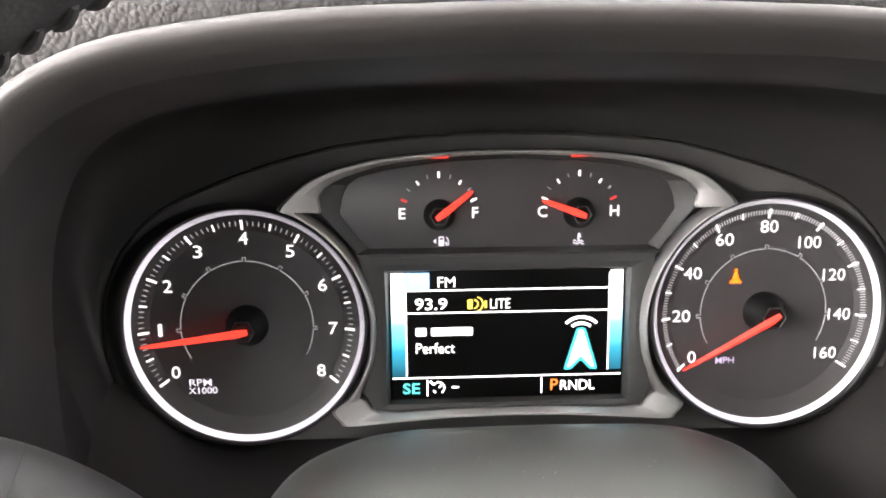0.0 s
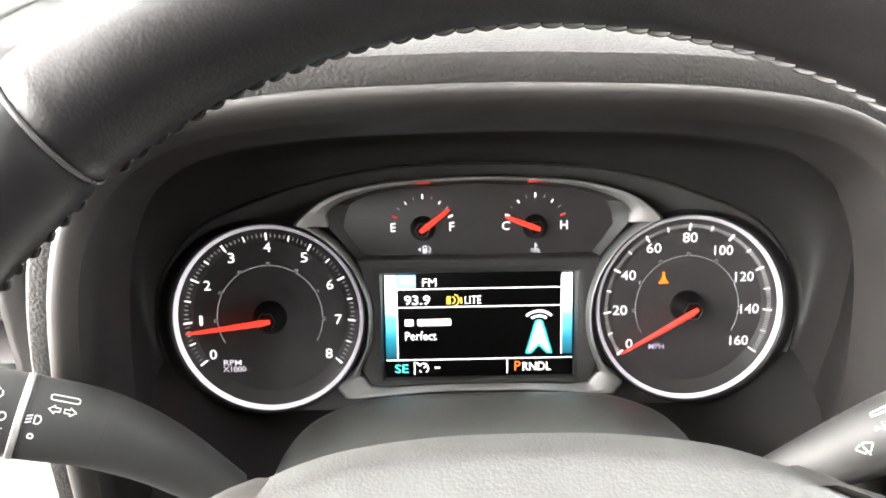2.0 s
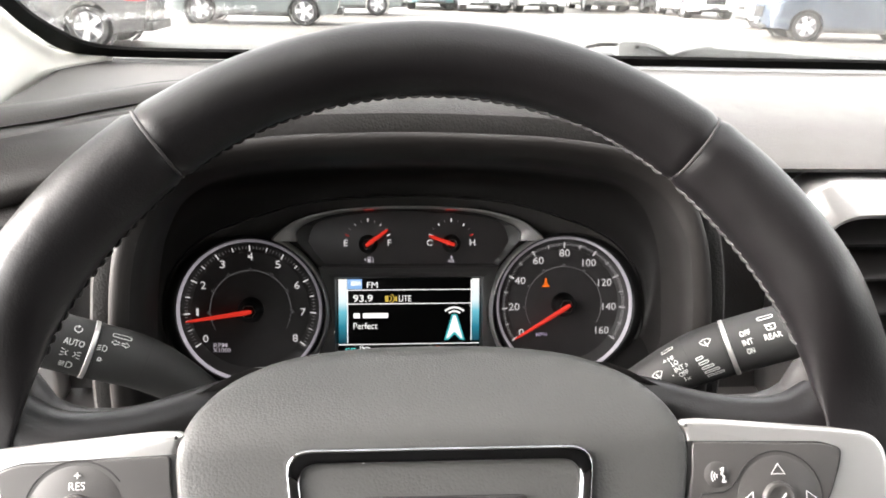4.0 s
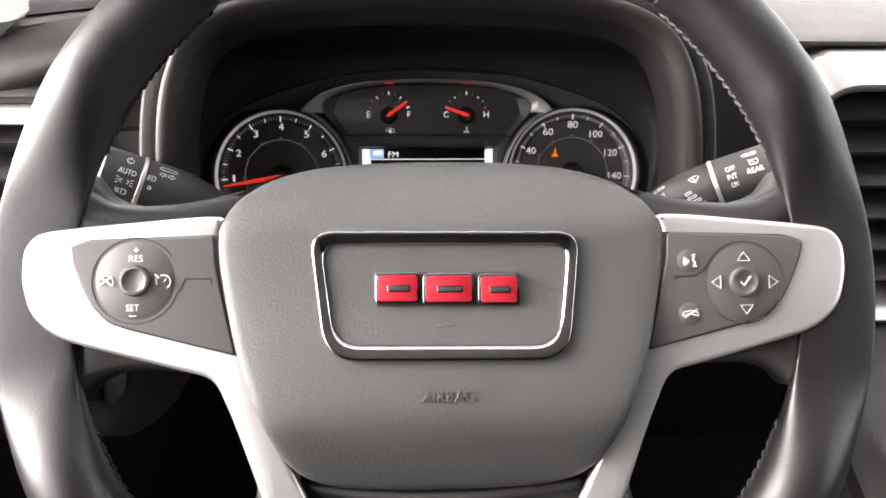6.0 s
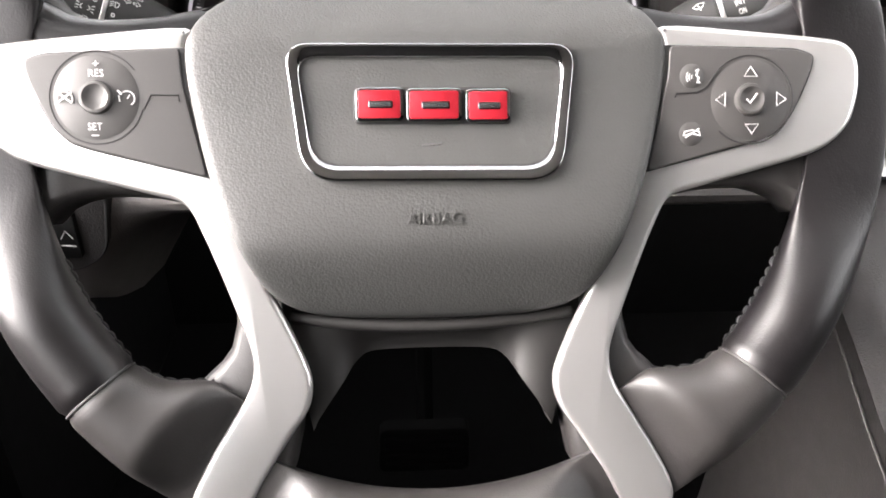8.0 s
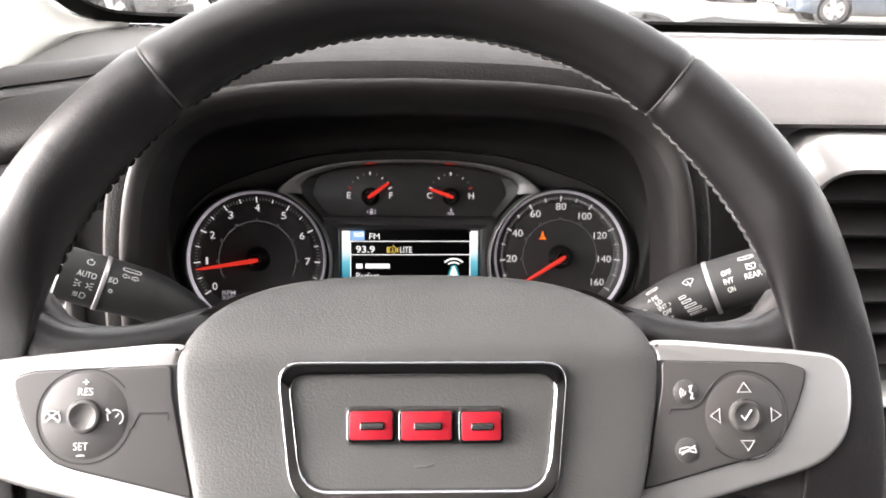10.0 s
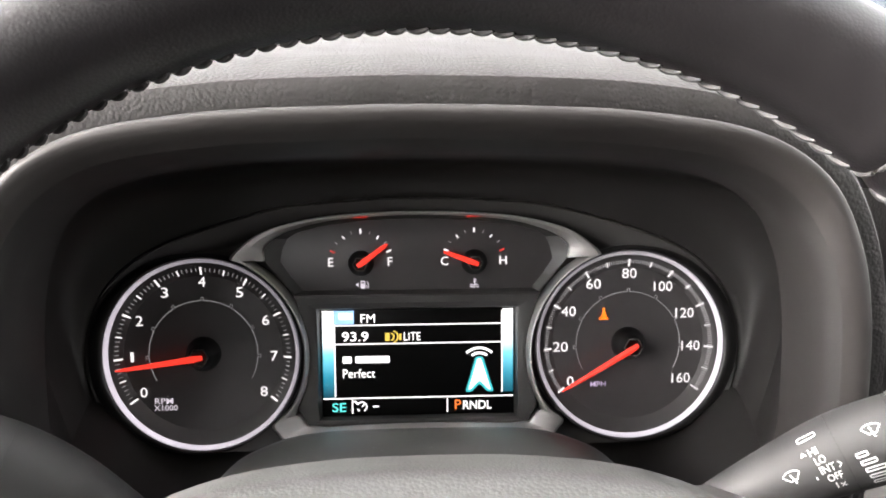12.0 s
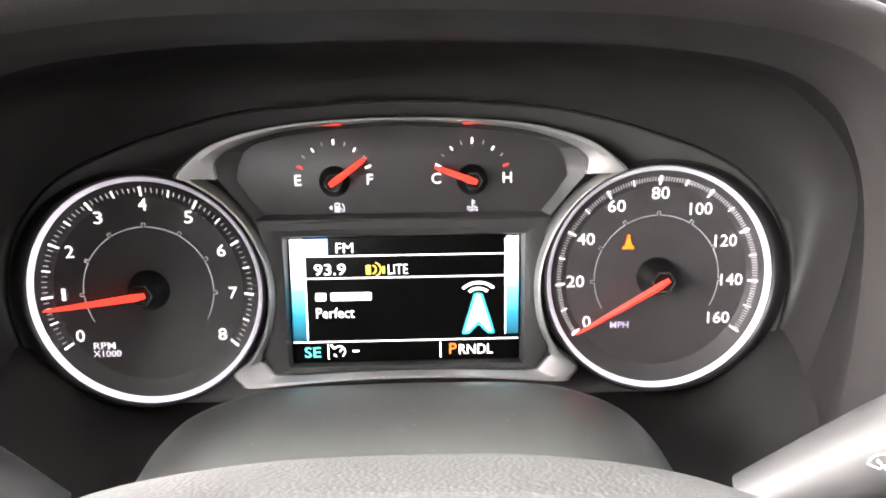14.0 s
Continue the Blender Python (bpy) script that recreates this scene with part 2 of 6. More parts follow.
def thing(name, m, label, category, group="", kind=""):
    ob = new(name)
    ob.empty_display_size = 0.02
    ob.matrix_world = m
    return tagged(ob, label, category, group, kind)


def part(name, bm, mat, parent, label="", smooth=40, kind=""):
    """Links a bmesh (or a mesh) as one mesh object under a thing or a part."""
    me = done(bm, name, mat, smooth) if isinstance(bm, bmesh.types.BMesh) else bm
    ob = new(name, me)
    ob.parent = parent
    return tagged(ob, label, "", "", kind)


def whole(name, bm, mat, m, label, category, group="", kind="", smooth=40):
    ob = new(name, done(bm, name, mat, smooth))
    ob.matrix_world = m
    return tagged(ob, label, category, group, kind)


def curve_through(pts, n=8, closed=True):
    """Points of a smooth line (centripetal-like Catmull-Rom) through the given ones."""
    p = [np.array(q, float) for q in pts]
    out, m = [], len(p)
    for i in range(m if closed else m - 1):
        a, b, c, d = (p[(i + k) % m] if closed else p[min(max(i + k, 0), m - 1)] for k in (-1, 0, 1, 2))
        for k in range(n):
            s = k / n
            out.append(0.5 * (2 * b + (c - a) * s + (2 * a - 5 * b + 4 * c - d) * s * s + (3 * b - a - 3 * c + d) * s ** 3))
    if not closed:
        out.append(p[-1])
    return out


def rounded(pts, r, n=5):
    """A polygon with rounded corners. r: one radius or one for each corner."""
    out, m = [], len(pts)
    for i in range(m):
        a, b, c = (np.array(pts[(i + k) % m], float) for k in (-1, 0, 1))
        rr = r[i] if isinstance(r, (list, tuple)) else r
        u, v = a - b, c - b
        lu, lv = np.linalg.norm(u), np.linalg.norm(v)
        d = min(rr, lu * 0.49, lv * 0.49)
        p, q = b + u / lu * d, b + v / lv * d
        for k in range(n + 1):
            s = k / n
            out.append((1 - s) ** 2 * p + 2 * s * (1 - s) * b + s * s * q)
    return out


def inset(loop, d):
    """A closed 2D loop moved inwards by d (outwards if negative)."""
    p = np.array(loop, float)
    area = 0.5 * np.sum(p[:, 0] * np.roll(p[:, 1], -1) - np.roll(p[:, 0], -1) * p[:, 1])
    t = np.roll(p, -1, 0) - np.roll(p, 1, 0)
    t /= np.linalg.norm(t, axis=1)[:, None] + 1e-12
    nrm = np.stack([-t[:, 1], t[:, 0]], 1) * (1 if area > 0 else -1)
    return p + nrm * d


def loft(loops, closed=True, cap_first=False, cap_last=False, bm=None):
    """Skin over loops of 3D points that have the same count."""
    bm = bm or bmesh.new()
    rings = [[bm.verts.new(tuple(p)) for p in lp] for lp in loops]
    n = len(rings[0])
    for a, b in zip(rings, rings[1:]):
        for i in range(n if closed else n - 1):
            j = (i + 1) % n
            bm.faces.new((a[i], a[j], b[j], b[i]))
    if cap_first:
        bm.faces.new(rings[0])
    if cap_last:
        bm.faces.new(rings[-1][::-1])
    return bm


def flat(loop, y):
    return [(p[0], y, p[1]) for p in loop]


def plate(loop, front, back, edge=0.0005, bm=None):
    """A slab whose face looks at -y, with a rounded front edge."""
    lp = [np.array(p, float) for p in loop]
    return loft([flat(lp, back), flat(lp, front + edge), flat(inset(lp, edge * 0.3), front + edge * 0.3), flat(inset(lp, edge), front)],
                True, True, True, bm)


def box(x0, x1, y0, y1, z0, z1, bevel=0.0, bm=None):
    own = bmesh.new()
    bmesh.ops.create_cube(own, size=1)
    for v in own.verts:
        v.co = ((x0 + x1) / 2 + v.co.x * (x1 - x0), (y0 + y1) / 2 + v.co.y * (y1 - y0), (z0 + z1) / 2 + v.co.z * (z1 - z0))
    if bevel:
        bmesh.ops.bevel(own, geom=own.edges[:], offset=bevel, segments=2, affect="EDGES", profile=0.6)
    if bm is None:
        return own
    me = bpy.data.meshes.new("tmp")
    own.to_mesh(me)
    own.free()
    bm.from_mesh(me)
    bpy.data.meshes.remove(me)
    return bm


def lathe(profile, n=64, centre=(0, 0), bm=None, axis="y", cap=False):
    """Turns (radius, height) pairs round an axis along y through centre (x, z)."""
    loops = []
    for r, h in profile:
        loops.append([(centre[0] + r * math.cos(2 * math.pi * k / n), h, centre[1] + r * math.sin(2 * math.pi * k / n)) for k in range(n)])
    return loft(loops, True, cap, cap, bm)


def sweep(path, radius, n=8, closed=False, bm=None, squash=1.0):
    """A tube along 3D points; radius is one number or one for each point."""
    p = [Vector(q) for q in path]
    loops, ref = [], Vector((0, -1, 0.02))
    for i, q in enumerate(p):
        a, b = (p[i - 1], p[(i + 1) % len(p)]) if closed else (p[max(i - 1, 0)], p[min(i + 1, len(p) - 1)])
        t = (b - a).normalized()
        s = t.cross(ref).normalized()
        u = s.cross(t)
        r = radius[i] if isinstance(radius, (list, tuple)) else radius
        loops.append([q + s * (r * math.cos(2 * math.pi * k / n)) + u * (r * squash * math.sin(2 * math.pi * k / n)) for k in range(n)])
    if closed:
        loops.append(loops[0])
    bm = loft(loops, True, not closed, not closed, bm)
    if closed:
        bmesh.ops.remove_doubles(bm, verts=bm.verts, dist=1e-7)
    return bm


def stroke(points, width, y, depth=0.0002, bm=None, closed=False):
    """A flat painted line of the given width through 2D points (x, z), facing -y."""
    bm = bm or bmesh.new()
    p = np.array(points, float)
    m = len(p)
    t = np.zeros_like(p)
    for i in range(m):
        a, b = (p[i - 1], p[(i + 1) % m]) if closed else (p[max(i - 1, 0)], p[min(i + 1, m - 1)])
        t[i] = (b - a) / (np.linalg.norm(b - a) + 1e-12)
    nrm = np.stack([-t[:, 1], t[:, 0]], 1) * width / 2
    lo, hi = p - nrm, p + nrm
    loops = [[(a[0], y, a[1]), (b[0], y, b[1]), (b[0], y + depth, b[1]), (a[0], y + depth, a[1])] for a, b in zip(lo, hi)]
    if closed:
        loops.append(loops[0])
    return loft(loops, True, not closed, not closed, bm)


def arc(cx, cz, r, a0, a1, n=24):
    return [(cx + r * math.cos(radians(a0 + (a1 - a0) * k / n)), cz + r * math.sin(radians(a0 + (a1 - a0) * k / n))) for k in range(n + 1)]


def lettering(text, height, width=None, bold=0.02, depth=0.0):
    """A bmesh of writing in the x-z plane, facing -y, centred on the origin, of the given height (and width)."""
    cu = bpy.data.curves.new("text", "FONT")
    cu.body, cu.offset, cu.resolution_u = text, bold, 3
    cu.extrude = 0.05 if depth else 0.0
    ob = new("text", cu)
    dg = bpy.context.evaluated_depsgraph_get()
    me = bpy.data.meshes.new_from_object(ob.evaluated_get(dg))
    bm = bmesh.new()
    bm.from_mesh(me)
    bpy.data.objects.remove(ob)
    bpy.data.meshes.remove(me)
    bpy.data.curves.remove(cu)
    xs, ys = [v.co.x for v in bm.verts], [v.co.y for v in bm.verts]
    cx, cy = (min(xs) + max(xs)) / 2, (min(ys) + max(ys)) / 2
    sy = height / (max(ys) - min(ys))
    sx = width / (max(xs) - min(xs)) if width else sy
    for v in bm.verts:
        v.co = ((v.co.x - cx) * sx, -(v.co.z) * depth / 0.05 if depth else 0.0, (v.co.y - cy) * sy)
    return bm


def moved(bm, x, y, z):
    for v in bm.verts:
        v.co += Vector((x, y, z))
    return bm


def mirrored(pts):
    """A closed loop from its left half, listed from the top middle to the bottom middle."""
    return list(pts) + [(-x, z) for x, z in reversed(pts) if abs(x) > 1e-6]

# ---- ground and car park ----
asphalt = surface("wet_asphalt", (0.125, 0.118, 0.105), 0.5, grain=0.6, grain_size=0.02, vary=0.3, vary_size=3.0, rough_vary=0.2)
line_paint = surface("worn_yellow_paint", (0.45, 0.33, 0.16), 0.7, vary=0.4, vary_size=0.4)
bm = bmesh.new()
GRID = 24
rows_v = [[bm.verts.new((-400 + 800 * i / GRID, -400 + 800 * j / GRID, 0)) for j in range(GRID + 1)] for i in range(GRID + 1)]
for i in range(GRID):
    for j in range(GRID):
        bm.faces.new((rows_v[i][j], rows_v[i + 1][j], rows_v[i + 1][j + 1], rows_v[i][j + 1]))
whole("ground", bm, asphalt, pose(0, 0, 0), "wet pale grey asphalt of a car park", "ground", kind="structure", smooth=0)
for k in range(9):
    whole("parking_line", box(-0.06, 0.06, -2.6, 2.6, 0.0, 0.005), line_paint, pose(7.2 + 2.75 * k, 15.4, 0), "worn yellow painted parking bay line on asphalt", "parking line", "parking lines")


def vehicle(at, heading, colour, length=4.7, width=1.85, height=1.7, label="", category="car", paint_rough=0.25, tyre_r=0.35, boxy=0.0, group="parked cars"):
    """A parked car that faces +x in its own frame, standing on z = 0."""
    car = thing("parked_car", pose(at[0], at[1], 0, 0, 0, heading), label, category, group)
    paint = surface("car_paint", colour, paint_rough, coat=0.6, vary=0.06, vary_size=0.8)
    dark_glass = surface("car_window", (0.02, 0.022, 0.025), 0.08, vary=0.2)
    black = surface("car_black_trim", (0.012, 0.012, 0.012), 0.55)
    h, L, W = height, length / 2, width / 2
    fx, rx_, ar = L - 0.92, -L + 0.95, tyre_r + 0.05
    belt = h * 0.60

    def arch(cx):
        return [(cx - ar * math.cos(radians(a)), tyre_r + ar * math.sin(radians(a))) for a in range(180, -1, -20)]

    low = 0.24
    side = [(-L + 0.06, 0.42), (-L + 0.10, low + 0.06)]
    side += [(p[0], max(p[1], low)) for p in [(rx_ - ar, low)]] + [(x, z) for x, z in reversed(arch(rx_)) if z > low] + [(rx_ + ar, low)]
    side += [(fx - ar, low)] + [(x, z) for x, z in reversed(arch(fx)) if z > low] + [(fx + ar, low)]
    side += [(L - 0.05, low + 0.05), (L, 0.5), (L - 0.03, belt - 0.18), (L - 0.25, belt - 0.07), (L - 1.15, belt + 0.02), (-L + 0.1, belt + 0.04), (-L, belt - 0.15)]
    bm = bmesh.new()
    secs = []
    # the ends draw in towards the sides, and the flanks lean in above and below the middle
    for y, k in ((-1, 0.50), (-0.93, 0.72), (-0.78, 0.90), (-0.4, 0.99), (0.4, 0.99), (0.78, 0.90), (0.93, 0.72), (1, 0.50)):
        secs.append([(math.copysign(min(abs(x), L - 0.55) + max(0.0, abs(x) - L + 0.55) * k, x), y * W * (1 - 0.10 * (z - 0.62) ** 2 * (abs(y) > 0.9)), z) for x, z in side])
    loft(secs, True, True, True, bm)
    part("body", bm, paint, car)
    roof = [(-L + 0.16, belt + 0.03), (-L + 0.32 - 0.1 * boxy, h - 0.10), (-L + 0.6, h), (0.25, h), (0.55, h - 0.06), (L - 1.2, belt + 0.01)]
    bm = bmesh.new()
    loft([[(x, y * (1 - 0.2 * (z - belt) / (h - belt)), z) for x, z in roof] for y in (-W + 0.07, W - 0.07)], True, True, True, bm)
    cab = part("cabin", bm, dark_glass, car, "dark tinted side windows")
    part("roof", loft([[(x, y, z) for x, z in ((-L + 0.35, h - 0.06), (-L + 0.6, h + 0.015), (0.25, h + 0.015), (0.5, h - 0.05))] for y in (-W * 0.8, W * 0.8)], True, True, True), paint, car)
    for sy in (-1, 1):
        for x0, x1 in ((-0.05, 0.03), (-L + 0.72, -L + 0.84)):
            bm = bmesh.new()
            loft([[(x, sy * (W - 0.062) * (1 - 0.2 * (z - belt) / (h - belt)) if z > belt else sy * (W - 0.062), z) for x, z in ((x0, belt), (x1, belt), (x1, h - 0.03), (x0, h - 0.03))],
                  [(x, sy * (W - 0.10) * (1 - 0.2 * (z - belt) / (h - belt)), z) for x, z in ((x0, belt), (x1, belt), (x1, h - 0.03), (x0, h - 0.03))]], True, True, True, bm)
            part("pillar", bm, paint, cab)
        part("sill", box(rx_ + ar, fx - ar, sy * W - 0.02, sy * W + 0.012, low - 0.02, low + 0.09, 0.01), black, car)
        part("handle", box(-0.35, -0.15, sy * W - 0.01, sy * W + 0.02, belt - 0.16, belt - 0.12, 0.008), paint, car)
        part("handle", box(0.55, 0.75, sy * W - 0.01, sy * W + 0.02, belt - 0.17, belt - 0.13, 0.008), paint, car)
        part("mirror", box(0.85, 1.02, sy * (W + 0.1) - 0.1, sy * (W + 0.1) + 0.1, belt + 0.02, belt + 0.18, 0.03), paint, car)
        part("headlight", box(L - 0.42, L - 0.12, sy * (W - 0.30) - 0.2, sy * (W - 0.30) + 0.2, belt - 0.26, belt - 0.15, 0.03), lamp_clear, car, "clear headlight")
        part("tail_light", box(-L + 0.03, -L + 0.34, sy * (W - 0.16) - 0.16, sy * (W - 0.16) + 0.166, belt - 0.25, belt - 0.12, 0.03), lamp_red, car, "red tail light")
        for cx in (fx, rx_):
            well = part("wheel_arch", lathe([(ar - 0.002, sy * (W - 0.30)), (ar + 0.002, sy * (W - 0.012)), (ar + 0.012, sy * (W + 0.006)), (ar + 0.016, sy * (W - 0.01))], 40, (cx, tyre_r)), black, car)
            bm = lathe([(0.05, sy * (W - 0.28)), (tyre_r - 0.04, sy * (W - 0.26)), (tyre_r, sy * (W - 0.22)), (tyre_r, sy * (W - 0.07)), (tyre_r - 0.03, sy * (W - 0.02)), (tyre_r * 0.70, sy * (W - 0.02)), (tyre_r * 0.68, sy * (W - 0.10))], 40, (cx, tyre_r))
            tyre = part("wheel", bm, rubber, car)
            part("rim", lathe([(tyre_r * 0.70, sy * (W - 0.03)), (tyre_r * 0.66, sy * (W - 0.015)), (tyre_r * 0.62, sy * (W - 0.05)), (tyre_r * 0.60, sy * (W - 0.13)), (0.05, sy * (W - 0.15))], 40, (cx, tyre_r)), alloy_dark, tyre)
            for k in range(5):
                a = radians(90 + 72 * k)
                c, s = math.cos(a), math.sin(a)
                lp = [(-0.045, 0.03), (-0.055, tyre_r * 0.64), (0.055, tyre_r * 0.64), (0.045, 0.03)]
                bm = bmesh.new()
                loft([[(cx + u * c + v * s, y, tyre_r - u * s + v * c) for u, v in lp] for y in (sy * (W - 0.09), sy * (W - 0.025))], True, True, True, bm)
                part("spoke", bm, alloy, tyre)
            part("hub_cap", lathe([(0.001, sy * (W - 0.012)), (0.05, sy * (W - 0.015)), (0.065, sy * (W - 0.06))], 20, (cx, tyre_r)), alloy, tyre)
    part("front_grille", box(L - 0.06, L + 0.004, -W * 0.42, W * 0.42, 0.52, belt - 0.24, 0.02), black, car)
    part("front_bumper", box(L - 0.25, L + 0.012, -W * 0.62, W * 0.62, 0.25, 0.36, 0.04), black, car)
    part("rear_bumper", box(-L - 0.02, -L + 0.25, -W * 0.70, W * 0.70, 0.27, 0.44, 0.05), black, car)
    part("rear_window", loft([[(x, y, z) for x, z in ((-L + 0.13, belt + 0.1), (-L + 0.29 - 0.1 * boxy, h - 0.14), (-L + 0.34, h - 0.14), (-L + 0.2, belt + 0.1))] for y in (-W * 0.74, W * 0.74)], True, True, True), dark_glass, car)
    part("plate_panel", box(L + 0.004, L + 0.014, -0.15, 0.15, 0.37, 0.46, 0.004), alloy_dark, car)
    return car


alloy = surface("alloy", (0.62, 0.62, 0.63), 0.3, metal=0.7)
alloy_dark = surface("alloy_shadow", (0.20, 0.20, 0.21), 0.45, metal=0.4)
lamp_clear = surface("lamp_glass", (0.55, 0.57, 0.6), 0.12)
lamp_red = surface("lamp_red", (0.55, 0.02, 0.03), 0.15)
vehicle((12.05, 18.9), 169, (0.020, 0.030, 0.046), label="dark blue sport utility car parked on wet asphalt")
vehicle((13.5, 23.2), 172, (0.78, 0.78, 0.77), label="white car parked behind a dark blue one", height=1.5, length=4.6)
vehicle((12.9, 31.6), -90, (0.75, 0.75, 0.74), label="white sport utility car facing the camera", height=1.75)
vehicle((12.6, 35.6), 90, (0.02, 0.021, 0.024), label="black sport utility car seen from behind", height=1.65)
vehicle((10.1, 36.0), 90, (0.16, 0.155, 0.14), label="dusty grey sport utility car seen from behind", height=1.7)
vehicle((6.7, 33.6), -90, (0.78, 0.78, 0.77), label="white van facing the camera", height=1.9, boxy=1, width=1.98)
vehicle((4.3, 33.0), -90, (0.72, 0.73, 0.74), label="white pickup facing the camera", height=1.85, width=1.95)
vehicle((2.3, 34.0), -90, (0.06, 0.12, 0.13), label="teal car in the far row", height=1.6)
vehicle((-1.3, 27.2), 180, (0.13, 0.145, 0.145), label="grey sport utility car with red tail lights")
vehicle((-3.05, 21.2), 180, (0.085, 0.100, 0.100), label="grey-green sport utility car with silver wheels", height=1.75, length=4.45)
vehicle((-6.30, 14.1), 180, (0.050, 0.049, 0.050), label="dark grey car seen through a spattered windscreen", height=1.7, length=5.1)

# ---- the car's shell round the driver's place ----
shell = thing("car_shell", MK, "dark cabin shell with a pale headliner and wide windows", "car cabin", kind="structure")
part("headliner", box(-0.44, 1.16, -1.30, -0.44, 0.53, 0.56, 0.01), headliner, shell, "pale fabric headliner")
part("floor", box(-0.46, 1.2, -1.3, 0.75, -0.72, -0.68), carpet, shell, "black carpet")
part("firewall", box(-0.46, 1.2, 0.62, 0.66, -0.70, 0.10), cabin_dark, shell)
# Unseen walls behind the driver, added to block light from the rear.
part("rear_wall", box(-0.46, 1.2, -1.34, -1.30, -0.70, 0.53), cabin_dark, shell)
part("rear_light_block", box(-0.40, 1.1, -0.98, -0.90, -0.68, 0.40, 0.03), cabin_dark, shell, "unseen dark wall added to block light from behind")
# Unseen doors; their top edges are set to limit light from the sides.
part("door_panel", box(1.16, 1.22, -1.3, 0.62, -0.70, 0.14, 0.02), cabin_dark, shell, "dark door panel")
part("door_panel", box(-0.50, -0.44, -1.3, 0.055, -0.70, 0.0, 0.02), cabin_dark, shell, "dark door panel")
part("door_hinge_post", box(-0.47, -0.415, 0.06, 0.62, -0.70, 0.10, 0.02), cabin_dark, shell)
for x0, x1 in ((-0.47, -0.41), (1.13, 1.19)):
    part("door_pillar", box(x0, x1, -1.08, -0.95, 0.06, 0.55, 0.02), cabin_dark, shell)

# windscreen: a raked pane, black printed border and the pillar trim beside it
RAKE = radians(32)


def on_screen(x, up):
    """A point of the windscreen: x, and metres up its slope from its base line."""
    return (x, 0.262 - up * math.cos(RAKE), 0.1425 + up * math.sin(RAKE))


pane = thing("windscreen", MK, "raked windscreen spattered with rain drops in one corner", "windscreen", kind="structure")
edge = [(1.10, 0.0), (0.45, 0.0), (0.0, 0.0), (-0.20, 0.0), (-0.268, 0.002), (-0.296, 0.012), (-0.309, 0.042), (-0.316, 0.085), (-0.325, 0.20), (-0.36, 0.55), (-0.40, 0.80)]
edge_s = curve_through(edge, 6, False)
inner = [(1.08, 0.016), (0.45, 0.016), (0.0, 0.015), (-0.19, 0.0145), (-0.250, 0.017), (-0.276, 0.027), (-0.291, 0.053), (-0.301, 0.090), (-0.31, 0.20), (-0.345, 0.55), (-0.385, 0.80)]
inner_s = curve_through(inner, 6, False)
bm = bmesh.new()
up = Vector((0, math.sin(RAKE), math.cos(RAKE)))
loft([[Vector(on_screen(*p)) + up * 0.002 for p in edge_s], [Vector(on_screen(*p)) + up * 0.002 for p in inner_s], [Vector(on_screen(*p)) - up * 0.001 for p in inner_s], [Vector(on_screen(*p)) - up * 0.001 for p in edge_s]], False, bm=bm)
part("border", bm, frit, pane, "black printed border")
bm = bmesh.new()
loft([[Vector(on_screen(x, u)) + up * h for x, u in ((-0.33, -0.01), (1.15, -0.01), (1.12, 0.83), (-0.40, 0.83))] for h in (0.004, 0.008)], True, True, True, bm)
hazy = clear("windscreen_glass", (0.99, 1.0, 0.995), 1.45)
# Pale veil over the outside view, mixed into the glass as diffuse white.
dn, dl = hazy.node_tree.nodes, hazy.node_tree.links
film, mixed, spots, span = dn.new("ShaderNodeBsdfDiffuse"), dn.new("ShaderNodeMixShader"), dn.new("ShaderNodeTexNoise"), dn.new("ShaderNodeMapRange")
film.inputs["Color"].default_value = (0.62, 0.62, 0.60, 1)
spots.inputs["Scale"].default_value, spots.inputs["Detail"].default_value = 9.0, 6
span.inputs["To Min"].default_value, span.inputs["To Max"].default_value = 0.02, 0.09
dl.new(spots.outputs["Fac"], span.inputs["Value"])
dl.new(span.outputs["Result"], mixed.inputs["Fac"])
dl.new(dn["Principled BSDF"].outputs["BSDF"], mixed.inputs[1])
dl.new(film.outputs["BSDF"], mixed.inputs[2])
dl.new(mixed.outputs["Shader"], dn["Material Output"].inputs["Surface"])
glass_ob = part("glass", bm, hazy, pane, "clear glass with a faint pale haze mixed in")
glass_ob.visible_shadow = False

drops = bmesh.new()
rng = random.Random(5)
for k in range(1700):
    u = rng.uniform(0.02, 0.14)
    x = -0.30 + rng.random() ** 1.5 * 0.26
    r = 0.0002 + 0.0007 * rng.random() ** 2
    if k % 3 == 0:
        x, u = -0.29 + 0.17 * rng.random(), 0.052 + 0.02 * math.sin(9 * rng.random()) * 0.2 + rng.uniform(-0.002, 0.002)
        u += (x + 0.29) * 0.16
    c = Vector(on_screen(x, u)) + up * 0.0085
    ring = [c + Vector((r * math.cos(a), -r * rng.uniform(0.8, 1.3) * math.sin(a) * math.cos(RAKE), r * math.sin(a) * math.sin(RAKE))) for a in (0, 1.05, 2.09, 3.14, 4.19, 5.24)]
    vs = [drops.verts.new(p) for p in ring]
    top = drops.verts.new(c + up * r * 0.6)
    for i in range(6):
        drops.faces.new((vs[i], vs[(i + 1) % 6], top))
    drops.faces.new(vs[::-1])
whole("rain_drops", drops, clear("water", (1, 1, 1), 1.33), MK, "rain drops and dried spatter on the windscreen", "rain drops", kind="stuff")

